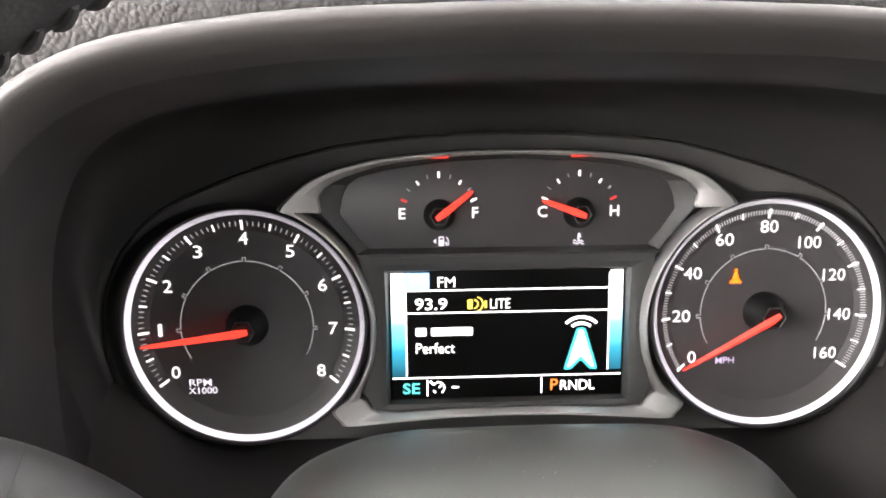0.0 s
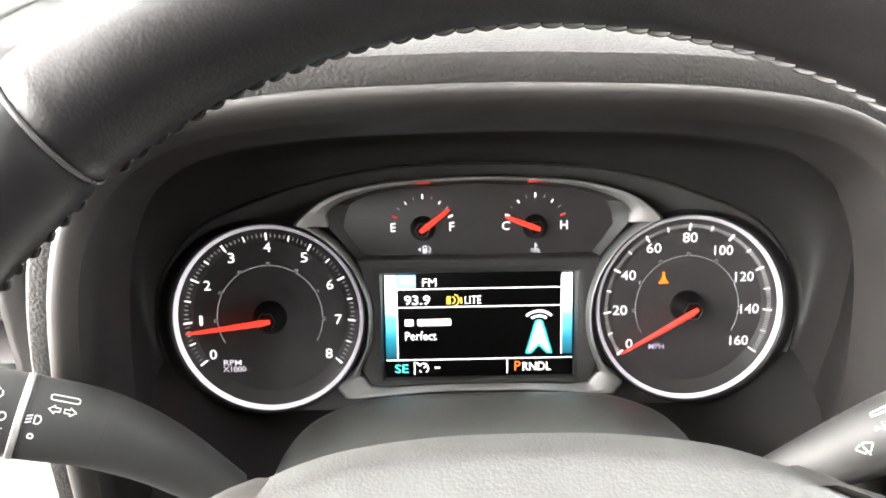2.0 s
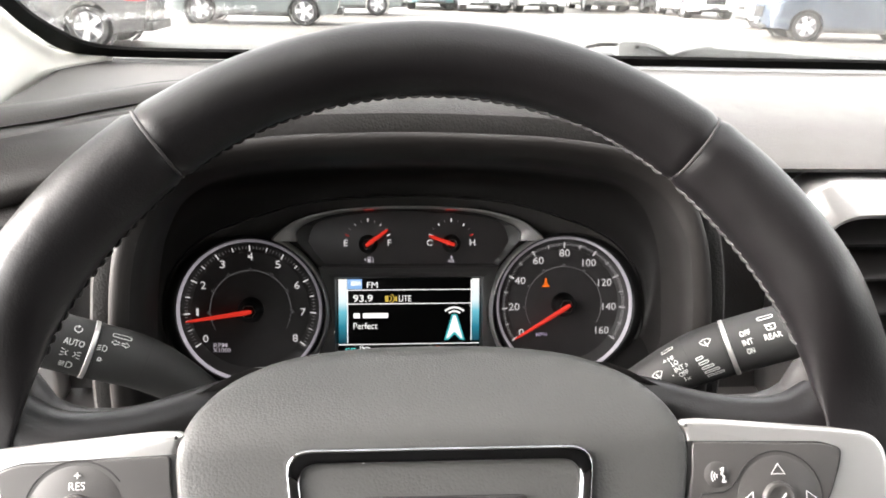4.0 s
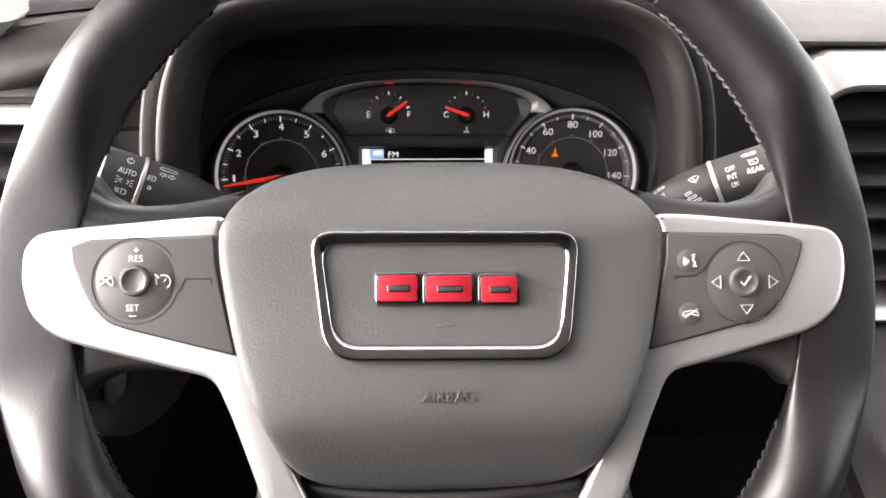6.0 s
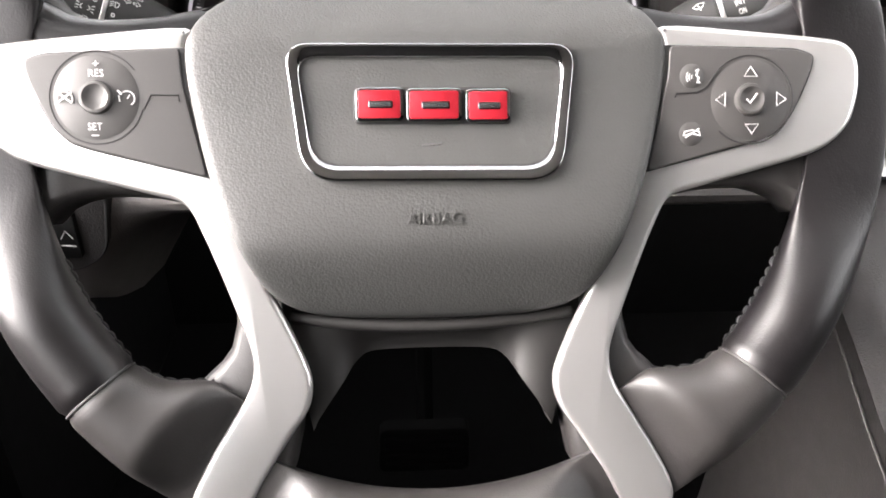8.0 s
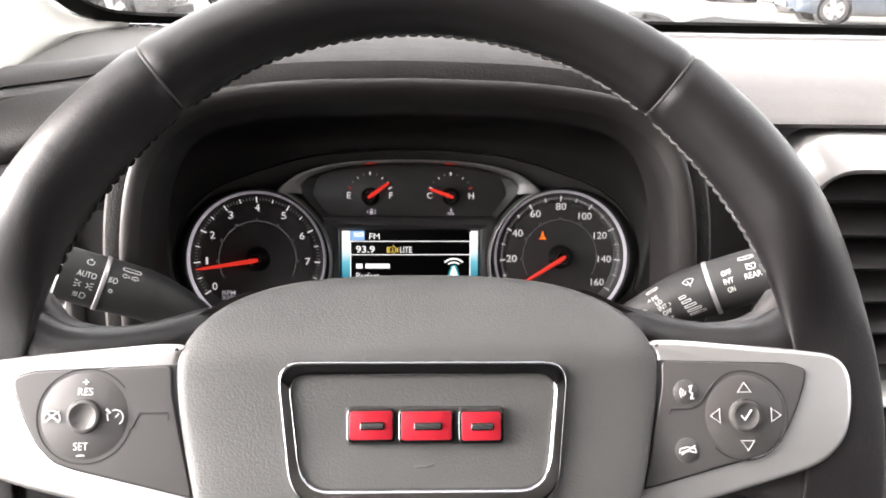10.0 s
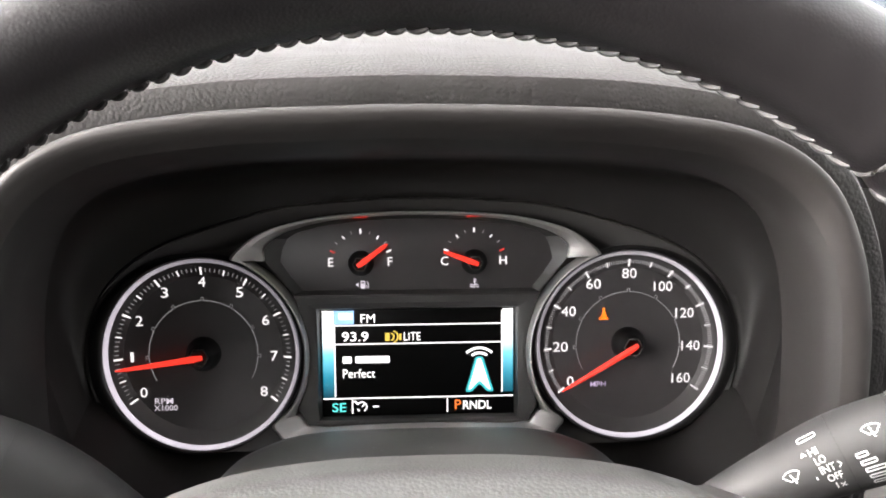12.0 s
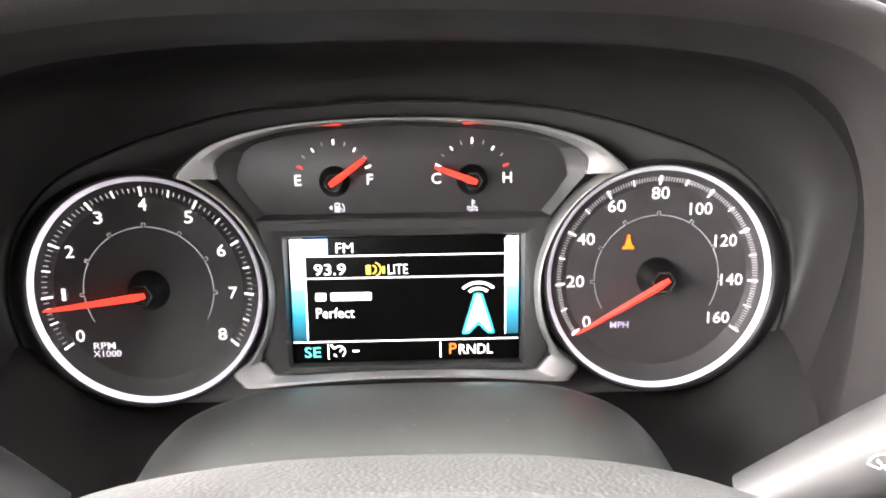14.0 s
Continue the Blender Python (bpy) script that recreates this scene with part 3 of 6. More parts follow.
# pillar trim beside the windscreen
railA = [on_screen(-0.262, -0.004), on_screen(-0.302, 0.010), on_screen(-0.316, 0.042), on_screen(-0.323, 0.085), on_screen(-0.332, 0.20), on_screen(-0.367, 0.55), on_screen(-0.41, 0.80)]
railB = [(-0.262, 0.268, 0.1375), (-0.297, 0.20, 0.132), (-0.292, 0.10, 0.122), (-0.300, 0.02, 0.112), (-0.375, -0.02, 0.16), (-0.43, -0.20, 0.34), (-0.46, -0.45, 0.52)]
ca, cb = curve_through(railA, 8, False), curve_through(railB, 8, False)
loops = []
for s, out in ((0, 0), (0.12, 0.003), (0.5, 0.006), (0.88, 0.004), (1, 0)):
    loops.append([Vector(a * (1 - s) + b * s) + Vector((0.5, -0.3, 0.6)).normalized() * out for a, b in zip(ca, cb)])
loops += [[Vector(b) + Vector((-0.03, 0.02, -0.03)) for b in cb], [Vector(a) + Vector((-0.03, 0.02, -0.03)) for a in ca]]
loops.append(loops[0])
whole("pillar_trim", loft(loops, False), light_trim, MK, "pale grey moulded windscreen pillar trim", "pillar trim", kind="structure")
# the pillar on the passenger's side
whole("pillar_trim", loft([[Vector((0.74 - p.x, p.y, p.z)) for p in lp] for lp in loops], False), light_trim, MK, "pale grey moulded windscreen pillar trim", "pillar trim", kind="structure")

# ---- dashboard ----
dash = thing("dashboard", MK, "dark grained moulded dashboard with a soft top", "dashboard", kind="structure")


def section(profile, x0, x1, n=1, bm=None, bend=None):
    """A moulding with one (y, z) profile from x0 to x1."""
    loops = []
    for k in range(n + 1):
        x = x0 + (x1 - x0) * k / n
        loops.append([(x, *(bend(x, y, z) if bend else (y, z))) for y, z in profile])
    return loft(loops, True, True, True, bm)


top_profile = curve_through([(0.275, 0.138), (0.20, 0.1405), (0.12, 0.138), (0.06, 0.129), (0.030, 0.118), (0.012, 0.108), (0.006, 0.1030)], 5, False)
top_back = [(0.010, 0.0995), (0.03, 0.098), (0.10, 0.10), (0.27, 0.11)]


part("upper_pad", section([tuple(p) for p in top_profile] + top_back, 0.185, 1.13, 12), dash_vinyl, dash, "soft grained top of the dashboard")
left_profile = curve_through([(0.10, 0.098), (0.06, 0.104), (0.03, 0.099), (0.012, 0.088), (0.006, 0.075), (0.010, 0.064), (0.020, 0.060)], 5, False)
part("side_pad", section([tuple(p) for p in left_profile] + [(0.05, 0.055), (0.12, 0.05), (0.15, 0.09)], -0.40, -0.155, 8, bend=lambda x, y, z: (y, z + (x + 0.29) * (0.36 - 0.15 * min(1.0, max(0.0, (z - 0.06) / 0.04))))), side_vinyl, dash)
# grille plate in the corner below the pillar
FRONT = [(-0.300, 0.074), (-0.282, 0.091), (-0.252, 0.116), (-0.232, 0.142), (-0.200, 0.175), (-0.155, 0.200)]


def front_y(x):
    """The front edge of the corner plate, which draws away from the driver towards the hood."""
    return float(np.interp(x, [p[0] for p in FRONT], [p[1] for p in FRONT]))


def corner_z(y):
    return 0.122 + (y - 0.06) * 0.082


corner = [(-0.296, 0.262), (-0.155, 0.262)] + [p for p in reversed(FRONT[1:])]
bm = loft([[(x, y, corner_z(y) - d) for x, y in corner] for d in (0.0001, 0.012)], True, True, True)
grille = part("speaker_grille", bm, gap_black, dash, "ribbed speaker grille in the dashboard corner")
rib_mesh = done(box(-0.0006, 0.0006, -0.5, 0.5, -0.002, 0.0), "rib", rib_vinyl, 0)
SLANT = radians(28)
for k in range(100):
    x0 = -0.415 + 0.0026 * k
    line = [(x0 + d * math.sin(SLANT), 0.06 + d * math.cos(SLANT)) for d in np.linspace(0.0, 0.235, 200)]
    held = [(x, y) for x, y in line if -0.288 < x < -0.157 and front_y(x) + 0.002 < y < 0.260]
    if len(held) < 6:
        continue
    (xa, ya), (xb, yb) = held[0], held[-1]
    rib = new("rib", rib_mesh)
    rib.parent = grille
    along = Vector((xb - xa, yb - ya, corner_z(yb) - corner_z(ya)))
    up = Vector((0, -0.082, 1)).normalized()
    turn = Matrix((along.normalized().cross(up), along.normalized(), up)).transposed().to_4x4()
    rib.matrix_local = Matrix.Translation(((xa + xb) / 2, (ya + yb) / 2, corner_z((ya + yb) / 2))) @ turn @ Matrix.Diagonal((1, along.length, 1, 1))


def follow(x, y, z):
    return y + front_y(x) - 0.094, z + (front_y(x) - 0.094) * 0.075


part("grille_lip", section([tuple(p) for p in curve_through([(0.098, 0.1252), (0.088, 0.1245), (0.079, 0.1205), (0.076, 0.113)], 4, False)] + [(0.098, 0.110)], -0.300, -0.155, 14, bend=follow), dash_vinyl, dash, "grey vinyl lip before the grille")
part("side_shelf", section([(0.13, 0.1115), (0.074, 0.1110), (0.064, 0.1098), (0.0605, 0.1070), (0.062, 0.1035), (0.13, 0.101)], -0.40, -0.155, 20, bend=follow), dash_vinyl, dash)
part("demister_slot", section([(0.080, 0.1105), (0.074, 0.1102), (0.074, 0.1084), (0.080, 0.1084)], -0.36, -0.272, 6, bend=follow), gap_black, dash, "dark demister slot")
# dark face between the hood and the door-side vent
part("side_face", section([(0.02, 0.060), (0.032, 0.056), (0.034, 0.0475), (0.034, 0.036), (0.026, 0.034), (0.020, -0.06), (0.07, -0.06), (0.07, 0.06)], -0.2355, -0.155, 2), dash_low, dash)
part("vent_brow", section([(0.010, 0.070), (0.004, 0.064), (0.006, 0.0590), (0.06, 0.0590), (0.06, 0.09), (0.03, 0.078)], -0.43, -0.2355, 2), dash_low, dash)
# knee panel under the column
knee = curve_through([(0.03, -0.066), (-0.02, -0.075), (-0.050, -0.105), (-0.056, -0.15), (-0.02, -0.20), (0.05, -0.235)], 5, False)


def knee_bend(x, y, z):
    """Beside the switches the panel hangs low; under the column it turns back sooner."""
    s = min(1.0, max(0.0, (x + 0.240) / 0.06))
    s = s * s * (3 - 2 * s)
    d = max(0.0, -0.108 - z)
    return y + s * d * 0.9, z + s * d * 0.55


part("knee_panel", section([tuple(p) for p in knee] + [(0.12, -0.22), (0.12, -0.066)], -0.42, 0.27, 46, bend=knee_bend), knee_plastic, dash, "dark lower dashboard panel")
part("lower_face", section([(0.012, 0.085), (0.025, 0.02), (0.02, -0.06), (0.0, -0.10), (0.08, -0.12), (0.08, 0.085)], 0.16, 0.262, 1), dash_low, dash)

# ---- air vent beside the wheel ----
vent = thing("air_vent", MK, "dashboard air vent with black slats in a silver surround", "air vent")
outer = rounded([(0.262, 0.0965), (0.470, 0.0965), (0.470, -0.12), (0.262, -0.12)], [0.03, 0.03, 0.03, 0.03], 8)
mid = rounded([(0.272, 0.076), (0.460, 0.076), (0.460, -0.11), (0.272, -0.11)], [0.035, 0.03, 0.03, 0.03], 8)
inn = rounded([(0.290, 0.066), (0.448, 0.066), (0.448, -0.10), (0.290, -0.10)], [0.032, 0.03, 0.03, 0.03], 8)
part("surround", loft([flat(outer, 0.030), flat(outer, 0.004), flat(inset(outer, 0.002), -0.001), flat(mid, -0.012), flat(inset(mid, 0.003), -0.010), flat(inn, 0.014), flat(inn, 0.06)]), satin_silver, vent, "satin silver surround")
part("duct", plate(inset(inn, -0.002), 0.058, 0.066), gap_black, vent)
for k in range(6):
    z = 0.048 - 0.0265 * k
    bm = bmesh.new()
    loft([[(0.289, 0.014, z + 0.003), (0.289, 0.010, z), (0.289, 0.014, z - 0.0035), (0.289, 0.045, z + 0.006), (0.289, 0.045, z + 0.010)],
          [(0.449, 0.014, z + 0.003), (0.449, 0.010, z), (0.449, 0.014, z - 0.0035), (0.449, 0.045, z + 0.006), (0.449, 0.045, z + 0.010)]], True, True, True, bm)
    part("slat", bm, hood_plastic, vent)
# its twin by the door, cut off by the door's edge
door_vent = thing("air_vent", MK, "door-side air vent with a satin silver surround", "air vent")
outer = rounded([(-0.430, 0.0580), (-0.2365, 0.0580), (-0.2365, -0.074), (-0.430, -0.074)], [0.01, 0.014, 0.02, 0.01], 8)
inn = rounded([(-0.422, 0.0440), (-0.2400, 0.0440), (-0.2400, -0.0340), (-0.422, -0.0340)], [0.006, 0.010, 0.012, 0.006], 8)
part("surround", loft([flat(outer, 0.030), flat(outer, 0.006), flat(inset(outer, 0.0015), 0.002), flat(inset(inn, -0.0015), 0.0015), flat(inn, 0.004), flat(inn, 0.050)]), satin_silver, door_vent, "satin silver surround")
part("duct", plate(inset(inn, -0.002), 0.048, 0.056), gap_black, door_vent)
for z in (0.030, 0.0035, -0.023):
    bm = bmesh.new()
    loft([[(x, 0.014, z + 0.003), (x, 0.010, z), (x, 0.014, z - 0.0035), (x, 0.045, z + 0.006), (x, 0.045, z + 0.010)] for x in (-0.421, -0.241)], True, True, True, bm)
    part("slat", bm, hood_plastic, door_vent)
part("centre_face", section([(0.02, 0.094), (0.022, -0.13), (-0.02, -0.20), (0.06, -0.20), (0.08, 0.094)], 0.471, 1.1, 1), dash_low, dash)
# ---- cowl and wiper outside the screen ----
cowl = whole("cowl", section([tuple(p) for p in curve_through([(0.30, 0.11), (0.36, 0.127), (0.43, 0.1385), (0.48, 0.135), (0.56, 0.09)], 5, False)] + [(0.5, 0.03), (0.3, 0.03)], 0.20, 1.15, 4), cowl_grey, MK, "dark grey plastic cowl under the windscreen", "cowl", kind="structure")
wiper = thing("windscreen_wiper", MK, "black windscreen wiper resting at the base of the screen", "wiper")
part("arm", sweep([(0.215, 0.43, 0.143), (0.224, 0.43, 0.1475), (0.240, 0.43, 0.1508), (0.262, 0.43, 0.1510)], [0.0015, 0.002, 0.0022, 0.0022], 8), rubber, wiper)
head = curve_through([(0.2600, 0.136), (0.2592, 0.1528), (0.275, 0.1549), (0.2947, 0.1533), (0.310, 0.1478), (0.3260, 0.138)], 4, False)
part("arm_head", plate([tuple(p) for p in head] + [(0.30, 0.130)], 0.424, 0.450, 0.002), cowl_light, wiper, "grey arm head")
blade = curve_through([(0.322, 0.138), (0.335, 0.1452), (0.354, 0.1491), (0.3720, 0.1512)], 4, False) + [np.array(p) for p in ((0.3765, 0.1488), (0.4404, 0.1457), (0.5543, 0.1395), (0.80, 0.133), (0.80, 0.125), (0.36, 0.128))]
part("blade_cover", plate([tuple(p) for p in blade], 0.428, 0.455, 0.002), cowl_light, wiper, "grey blade cover")
part("bolt", lathe([(0.0005, 0.4215), (0.0022, 0.4218), (0.0026, 0.426)], 16, (0.2802, 0.1490)), hub_black, wiper)

# ---- binnacle hood round the instruments ----
hood = thing("instrument_hood", MC, "black moulded hood over the instrument cluster", "instrument hood", kind="structure")
panel_half = [(-0.128, -0.052), (-0.147, -0.036), (-0.158, -0.014), (-0.1610, 0.010), (-0.1540, 0.034), (-0.136, 0.0535), (-0.1065, 0.0665), (-0.0674, 0.0775), (-0.030, 0.0812), (0.0, 0.0822)]
wall_half = [(-0.150, -0.052), (-0.160, -0.020), (-0.1675, 0.006), (-0.1715, 0.030), (-0.1720, 0.046), (-0.1660, 0.0625), (-0.1535, 0.0770), (-0.1310, 0.0893), (-0.0700, 0.0985), (0.0, 0.1005)]
lip_half = [(-0.1560, -0.060), (-0.1555, -0.020), (-0.1525, 0.012), (-0.1490, 0.042), (-0.1430, 0.066), (-0.1310, 0.0865), (-0.1080, 0.1000), (-0.0700, 0.1062), (-0.030, 0.1080), (0.0, 0.1085)]
LIP_Y = [-0.102, -0.114, -0.124, -0.130, -0.133, -0.135, -0.136, -0.137, -0.138, -0.138]


def both(half):
    return half + [(-a[0], *a[1:]) for a in reversed(half[:-1])]


panel_loop = np.array(curve_through(both([(x, z) for x, z in panel_half]), 5, False))
wall_loop = np.array(curve_through(both(wall_half), 5, False))
lip3 = np.array(curve_through(both([(x, y, z) for (x, z), y in zip(lip_half, LIP_Y)]), 5, False))


def grown(pts2, d):
    """An open arch of (x, z) points moved outwards by d."""
    t = np.gradient(np.asarray(pts2), axis=0)
    t /= np.linalg.norm(t, axis=1)[:, None]
    return np.asarray(pts2) + np.stack([-t[:, 1], t[:, 0]], 1) * d


lip_xz, lip_y = lip3[:, [0, 2]], lip3[:, 1]


def arch_loop(pts2, ys):
    ys = np.broadcast_to(ys, (len(pts2),))
    return [(p[0], y, p[1]) for p, y in zip(pts2, ys)]


def between(f):
    return panel_loop * (1 - f) + wall_loop * f


part("back_wall", loft([arch_loop(panel_loop, 0.002), arch_loop(grown(panel_loop, 0.0006), -0.0052)] + [arch_loop(between(f), y) for f, y in ((0.2, -0.0058), (0.4, -0.0066), (0.58, -0.0086), (0.74, -0.0120), (0.86, -0.0166), (0.95, -0.0230), (1.0, -0.0310))], False), wall_plastic, hood, "satin dark wall round the instrument panel", smooth=75)
cav = [arch_loop(wall_loop, -0.0310)]
for s in (0.12, 0.3, 0.5, 0.7, 0.9, 1.0):
    bulge = 0.004 * math.sin(math.pi * s)
    cav.append(arch_loop(grown(wall_loop * (1 - s) + grown(lip_xz, -0.011) * s, bulge), -0.031 * (1 - s) + (lip_y + 0.036) * s))
part("cavity", loft(cav, False), shaded_cavity_plastic, hood, "satin inner wall with shade put into its colour", smooth=75)
lip = []
crown = np.clip((lip_xz[:, 1] - 0.055) / 0.040, 0, 1)
crown = crown * crown * (3 - 2 * crown)
# a broad front face at the sides, a tight roll over the top
for d, flat_back, roll_back in ((-0.0110, 0.0360, 0.0360), (-0.0102, 0.0240, 0.0300), (-0.0100, 0.0170, 0.0270), (-0.0094, 0.0105, 0.0230), (-0.0080, 0.0060, 0.0170), (-0.0060, 0.0032, 0.0110), (-0.0036, 0.0015, 0.0058), (-0.0012, 0.0005, 0.0022), (0.0012, 0.0004, 0.0006), (0.0030, 0.0012, 0.0010), (0.0041, 0.0024, 0.0024), (0.0044, 0.0036, 0.0036), (0.0036, 0.0050, 0.0050), (0.0, 0.0075, 0.0075), (-0.0030, 0.0120, 0.0120), (-0.0030, 0.026, 0.026)):
    lip.append(arch_loop(grown(lip_xz, d), lip_y + flat_back * (1 - crown) + roll_back * crown))
part("lip_return", loft(lip[:6], False), shaded_cavity_plastic, hood, "satin return of the lip, darkened as in shade", smooth=75)
part("lip", loft(lip[5:], False), lip_satin, hood, "rolled satin lip of the hood", smooth=75)
pad = [arch_loop(grown(lip_xz, -0.0015), lip_y + 0.026), arch_loop(grown(lip_xz, -0.0010), lip_y + 0.0140), arch_loop(grown(lip_xz, 0.0050), lip_y + 0.0114), arch_loop(grown(lip_xz, 0.0110), lip_y + 0.0104), arch_loop(grown(lip_xz, 0.0145), lip_y + 0.0110), arch_loop(grown(lip_xz, 0.0172), lip_y + 0.0150)]
for s, fwd in ((0.0, 0.03), (0.2, 0.07), (0.5, 0.14), (0.8, 0.22), (1.0, 0.28)):
    g = grown(lip_xz, 0.0184 + 0.008 * s)
    ys = lip_y + fwd
    rise = 0.305 * (fwd - 0.01)
    pad.append([(p[0], y, p[1] + rise - 0.004 * s) for p, y in zip(g, ys)])
part("pad", loft(pad, False), hood_vinyl, hood, "grained soft top of the hood")

tray = []
for y, z, wide in ((0.006, -0.044, 0.160), (-0.010, -0.0520, 0.166), (-0.040, -0.0600, 0.168), (-0.075, -0.0680, 0.166), (-0.104, -0.0700, 0.160), (-0.104, -0.080, 0.160)):
    bank = 18.0 if y > -0.03 else (14.0 if y > -0.06 else (8.0 if y > -0.1 else 2.0))
    tray.append([(x, y, z + bank * min(0.040, max(0.0, abs(x) - 0.105)) ** 2 + 0.6 * max(0.0, abs(x) - 0.148)) for x in np.linspace(-wide, wide, 57)])
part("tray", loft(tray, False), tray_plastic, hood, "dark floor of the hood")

# ---- instrument cluster ----
cluster = thing("instrument_cluster", MC, "lit instrument cluster with two round dials and a colour display", "instrument cluster")
face_loop = [tuple(p) for p in panel_loop] + [(0.11, -0.056), (0.0, -0.056), (-0.11, -0.056)]
part("back_panel", loft([flat(face_loop, 0.010), flat(face_loop, -0.0046), flat(inset(face_loop, 0.0010), -0.0054), flat(inset(face_loop, 0.0110), 0.0040), flat(inset(face_loop, 0.0130), 0.0045)], True, True, True), panel_grey, cluster, "satin dark grey cluster panel")

DIAL_Z, DIAL_X = 0.0052, 0.1045
SWEEP0, SWEEP1 = 214.0, -34.0


def tick_mesh(r0, r1, w0, w1, y0, y1=None, depth=0.0003):
    """One mark along +x from r0 to r1, lying on a slope from y0 to y1."""
    bm = bmesh.new()
    y1 = y0 if y1 is None else y1
    loft([[(r0, y0 + d, -w0 / 2), (r1, y1 + d, -w1 / 2), (r1, y1 + d, w1 / 2), (r0, y0 + d, w0 / 2)] for d in (0.0, depth)], True, True, True, bm)
    return bm


def cone_y(r):
    """Depth of the sloping band that carries the marks."""
    return -0.0038 - (r - 0.0385) / 0.0056 * 0.0020


def oval(cx, cz, rx, rz, y, n=96):
    return [(cx + rx * math.cos(2 * math.pi * k / n), y, cz + rz * math.sin(2 * math.pi * k / n)) for k in range(n)]


def dial(cx, cz, digits, minor, needle_at, unit):
    """A round dial: sunken face, sloping band with the marks, lit ring, dark housing, numbers and needle."""
    name = "tachometer" if cx < 0 else "speedometer"
    side = -1 if cx < 0 else 1
    part_of = part(name, lathe([(0.0005, -0.0036), (0.0382, -0.0036), (0.0385, -0.0038), (0.0449, -0.0061), (0.0450, -0.004), (0.043, 0.002), (0.0005, 0.002)], 96, (cx, cz)), face_black, cluster, "black dial face with a sloping rim", smooth=20)
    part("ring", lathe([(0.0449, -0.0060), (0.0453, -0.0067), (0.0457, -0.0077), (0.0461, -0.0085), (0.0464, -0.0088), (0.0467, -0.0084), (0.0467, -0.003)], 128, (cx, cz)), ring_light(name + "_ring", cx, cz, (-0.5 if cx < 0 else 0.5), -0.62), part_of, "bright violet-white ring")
    bm = bmesh.new()
    loft([oval(cx, cz, 0.0468, 0.0468, -0.0070), oval(cx, cz, 0.0470, 0.0470, -0.0088), oval(cx + side * 0.0002, cz, 0.0480, 0.0477, -0.0096), oval(cx + side * 0.0010, cz - 0.0002, 0.0492, 0.0482, -0.0092),
          oval(cx + side * 0.0026, cz - 0.0004, 0.0512, 0.0488, -0.0070), oval(cx + side * 0.0040, cz - 0.0006, 0.0528, 0.0494, -0.0030), oval(cx + side * 0.0042, cz - 0.0006, 0.0532, 0.0497, 0.004)], True, False, False, bm)
    part("housing", bm, housing_black, part_of, "black rounded housing", smooth=60)
    n = len(digits)
    major = done(tick_mesh(0.0388, 0.0427, 0.0008, 0.0010, cone_y(0.0388) - 0.0003, cone_y(0.0427) - 0.0003), "tick", glow_white, 0)
    half = done(tick_mesh(0.0396, 0.0424, 0.0006, 0.0007, cone_y(0.0396) - 0.0003, cone_y(0.0424) - 0.0003), "half_tick", glow_white, 0)
    for k in range(2 * n - 1):
        a = SWEEP0 + (SWEEP1 - SWEEP0) * k / (2 * n - 2)
        t = new("tick" if k % 2 == 0 else "half_tick", major if k % 2 == 0 else half)
        t.parent = part_of
        t.matrix_local = pose(cx, 0, cz, 0, -a, 0)
    bm = bmesh.new()
    for k in range(minor + 1):
        if k % (minor // (2 * (n - 1))) == 0:
            continue
        a = radians(SWEEP0 + (SWEEP1 - SWEEP0) * k / minor)
        c, s = math.cos(a), math.sin(a)
        lp = [(0.0404, -0.00016), (0.0422, -0.00016), (0.0422, 0.00016), (0.0404, 0.00016)]
        loft([[(cx + r * c - w * s, cone_y(r) - d, cz + r * s + w * c) for r, w in lp] for d in (0.0003, 0.0)], True, True, True, bm)
    part("minor_scale", bm, glow_minor, part_of, smooth=0, kind="stuff")
    for k, d in enumerate(digits):
        a = radians(212.5 - 246.0 * k / (n - 1))
        r = 0.0354 - (0.0012, 0.0012, 0.0036)[len(d) - 1] * abs(math.cos(a)) ** (1 if len(d) > 2 else 2)
        part("numeral", moved(lettering(d, 0.0049, sum(0.0015 if c == "1" else 0.0034 for c in d) + 0.0005 * (len(d) - 1), 0.0), cx + r * math.cos(a), -0.0043, cz + r * math.sin(a)), glow_white, part_of, smooth=0)
    # thin inner scale with a small open box at each number
    line = [(cx + 0.0262 * math.cos(radians(209.5)), cz + 0.0262 * math.sin(radians(209.5)))]
    for k in range(0, n):
        a = SWEEP0 + (SWEEP1 - SWEEP0) * k / (n - 1)
        if 0 < k < n - 1:
            line += [(cx + r * math.cos(radians(a + d)), cz + r * math.sin(radians(a + d))) for r, d in ((0.0262, 1.3), (0.0278, 1.25), (0.0278, -1.25), (0.0262, -1.3))]
        if k < n - 1:
            lo, hi = min(a - 2.5, 207.0), max(a + (SWEEP1 - SWEEP0) / (n - 1) + 2.5, -28.5)
            line += arc(cx, cz, 0.0262, lo, hi, 9)
    inner = stroke(line, 0.00032, -0.0040)
    part("inner_scale", inner, glow_dim, part_of, smooth=0)
    if unit == "MPH":
        part("unit", moved(lettering(unit, 0.0027, 0.0078, 0.006), 0.0899, -0.0040, -0.0120), glow_violet, part_of, smooth=0)
    else:
        part("unit", moved(lettering("RPM", 0.0028, 0.0088, 0.004), -0.1246, -0.0040, -0.0161), glow_unit, part_of, smooth=0)
        part("unit", moved(lettering("X1000", 0.0028, 0.0114, 0.004), -0.1238, -0.0040, -0.0195), glow_unit, part_of, smooth=0)
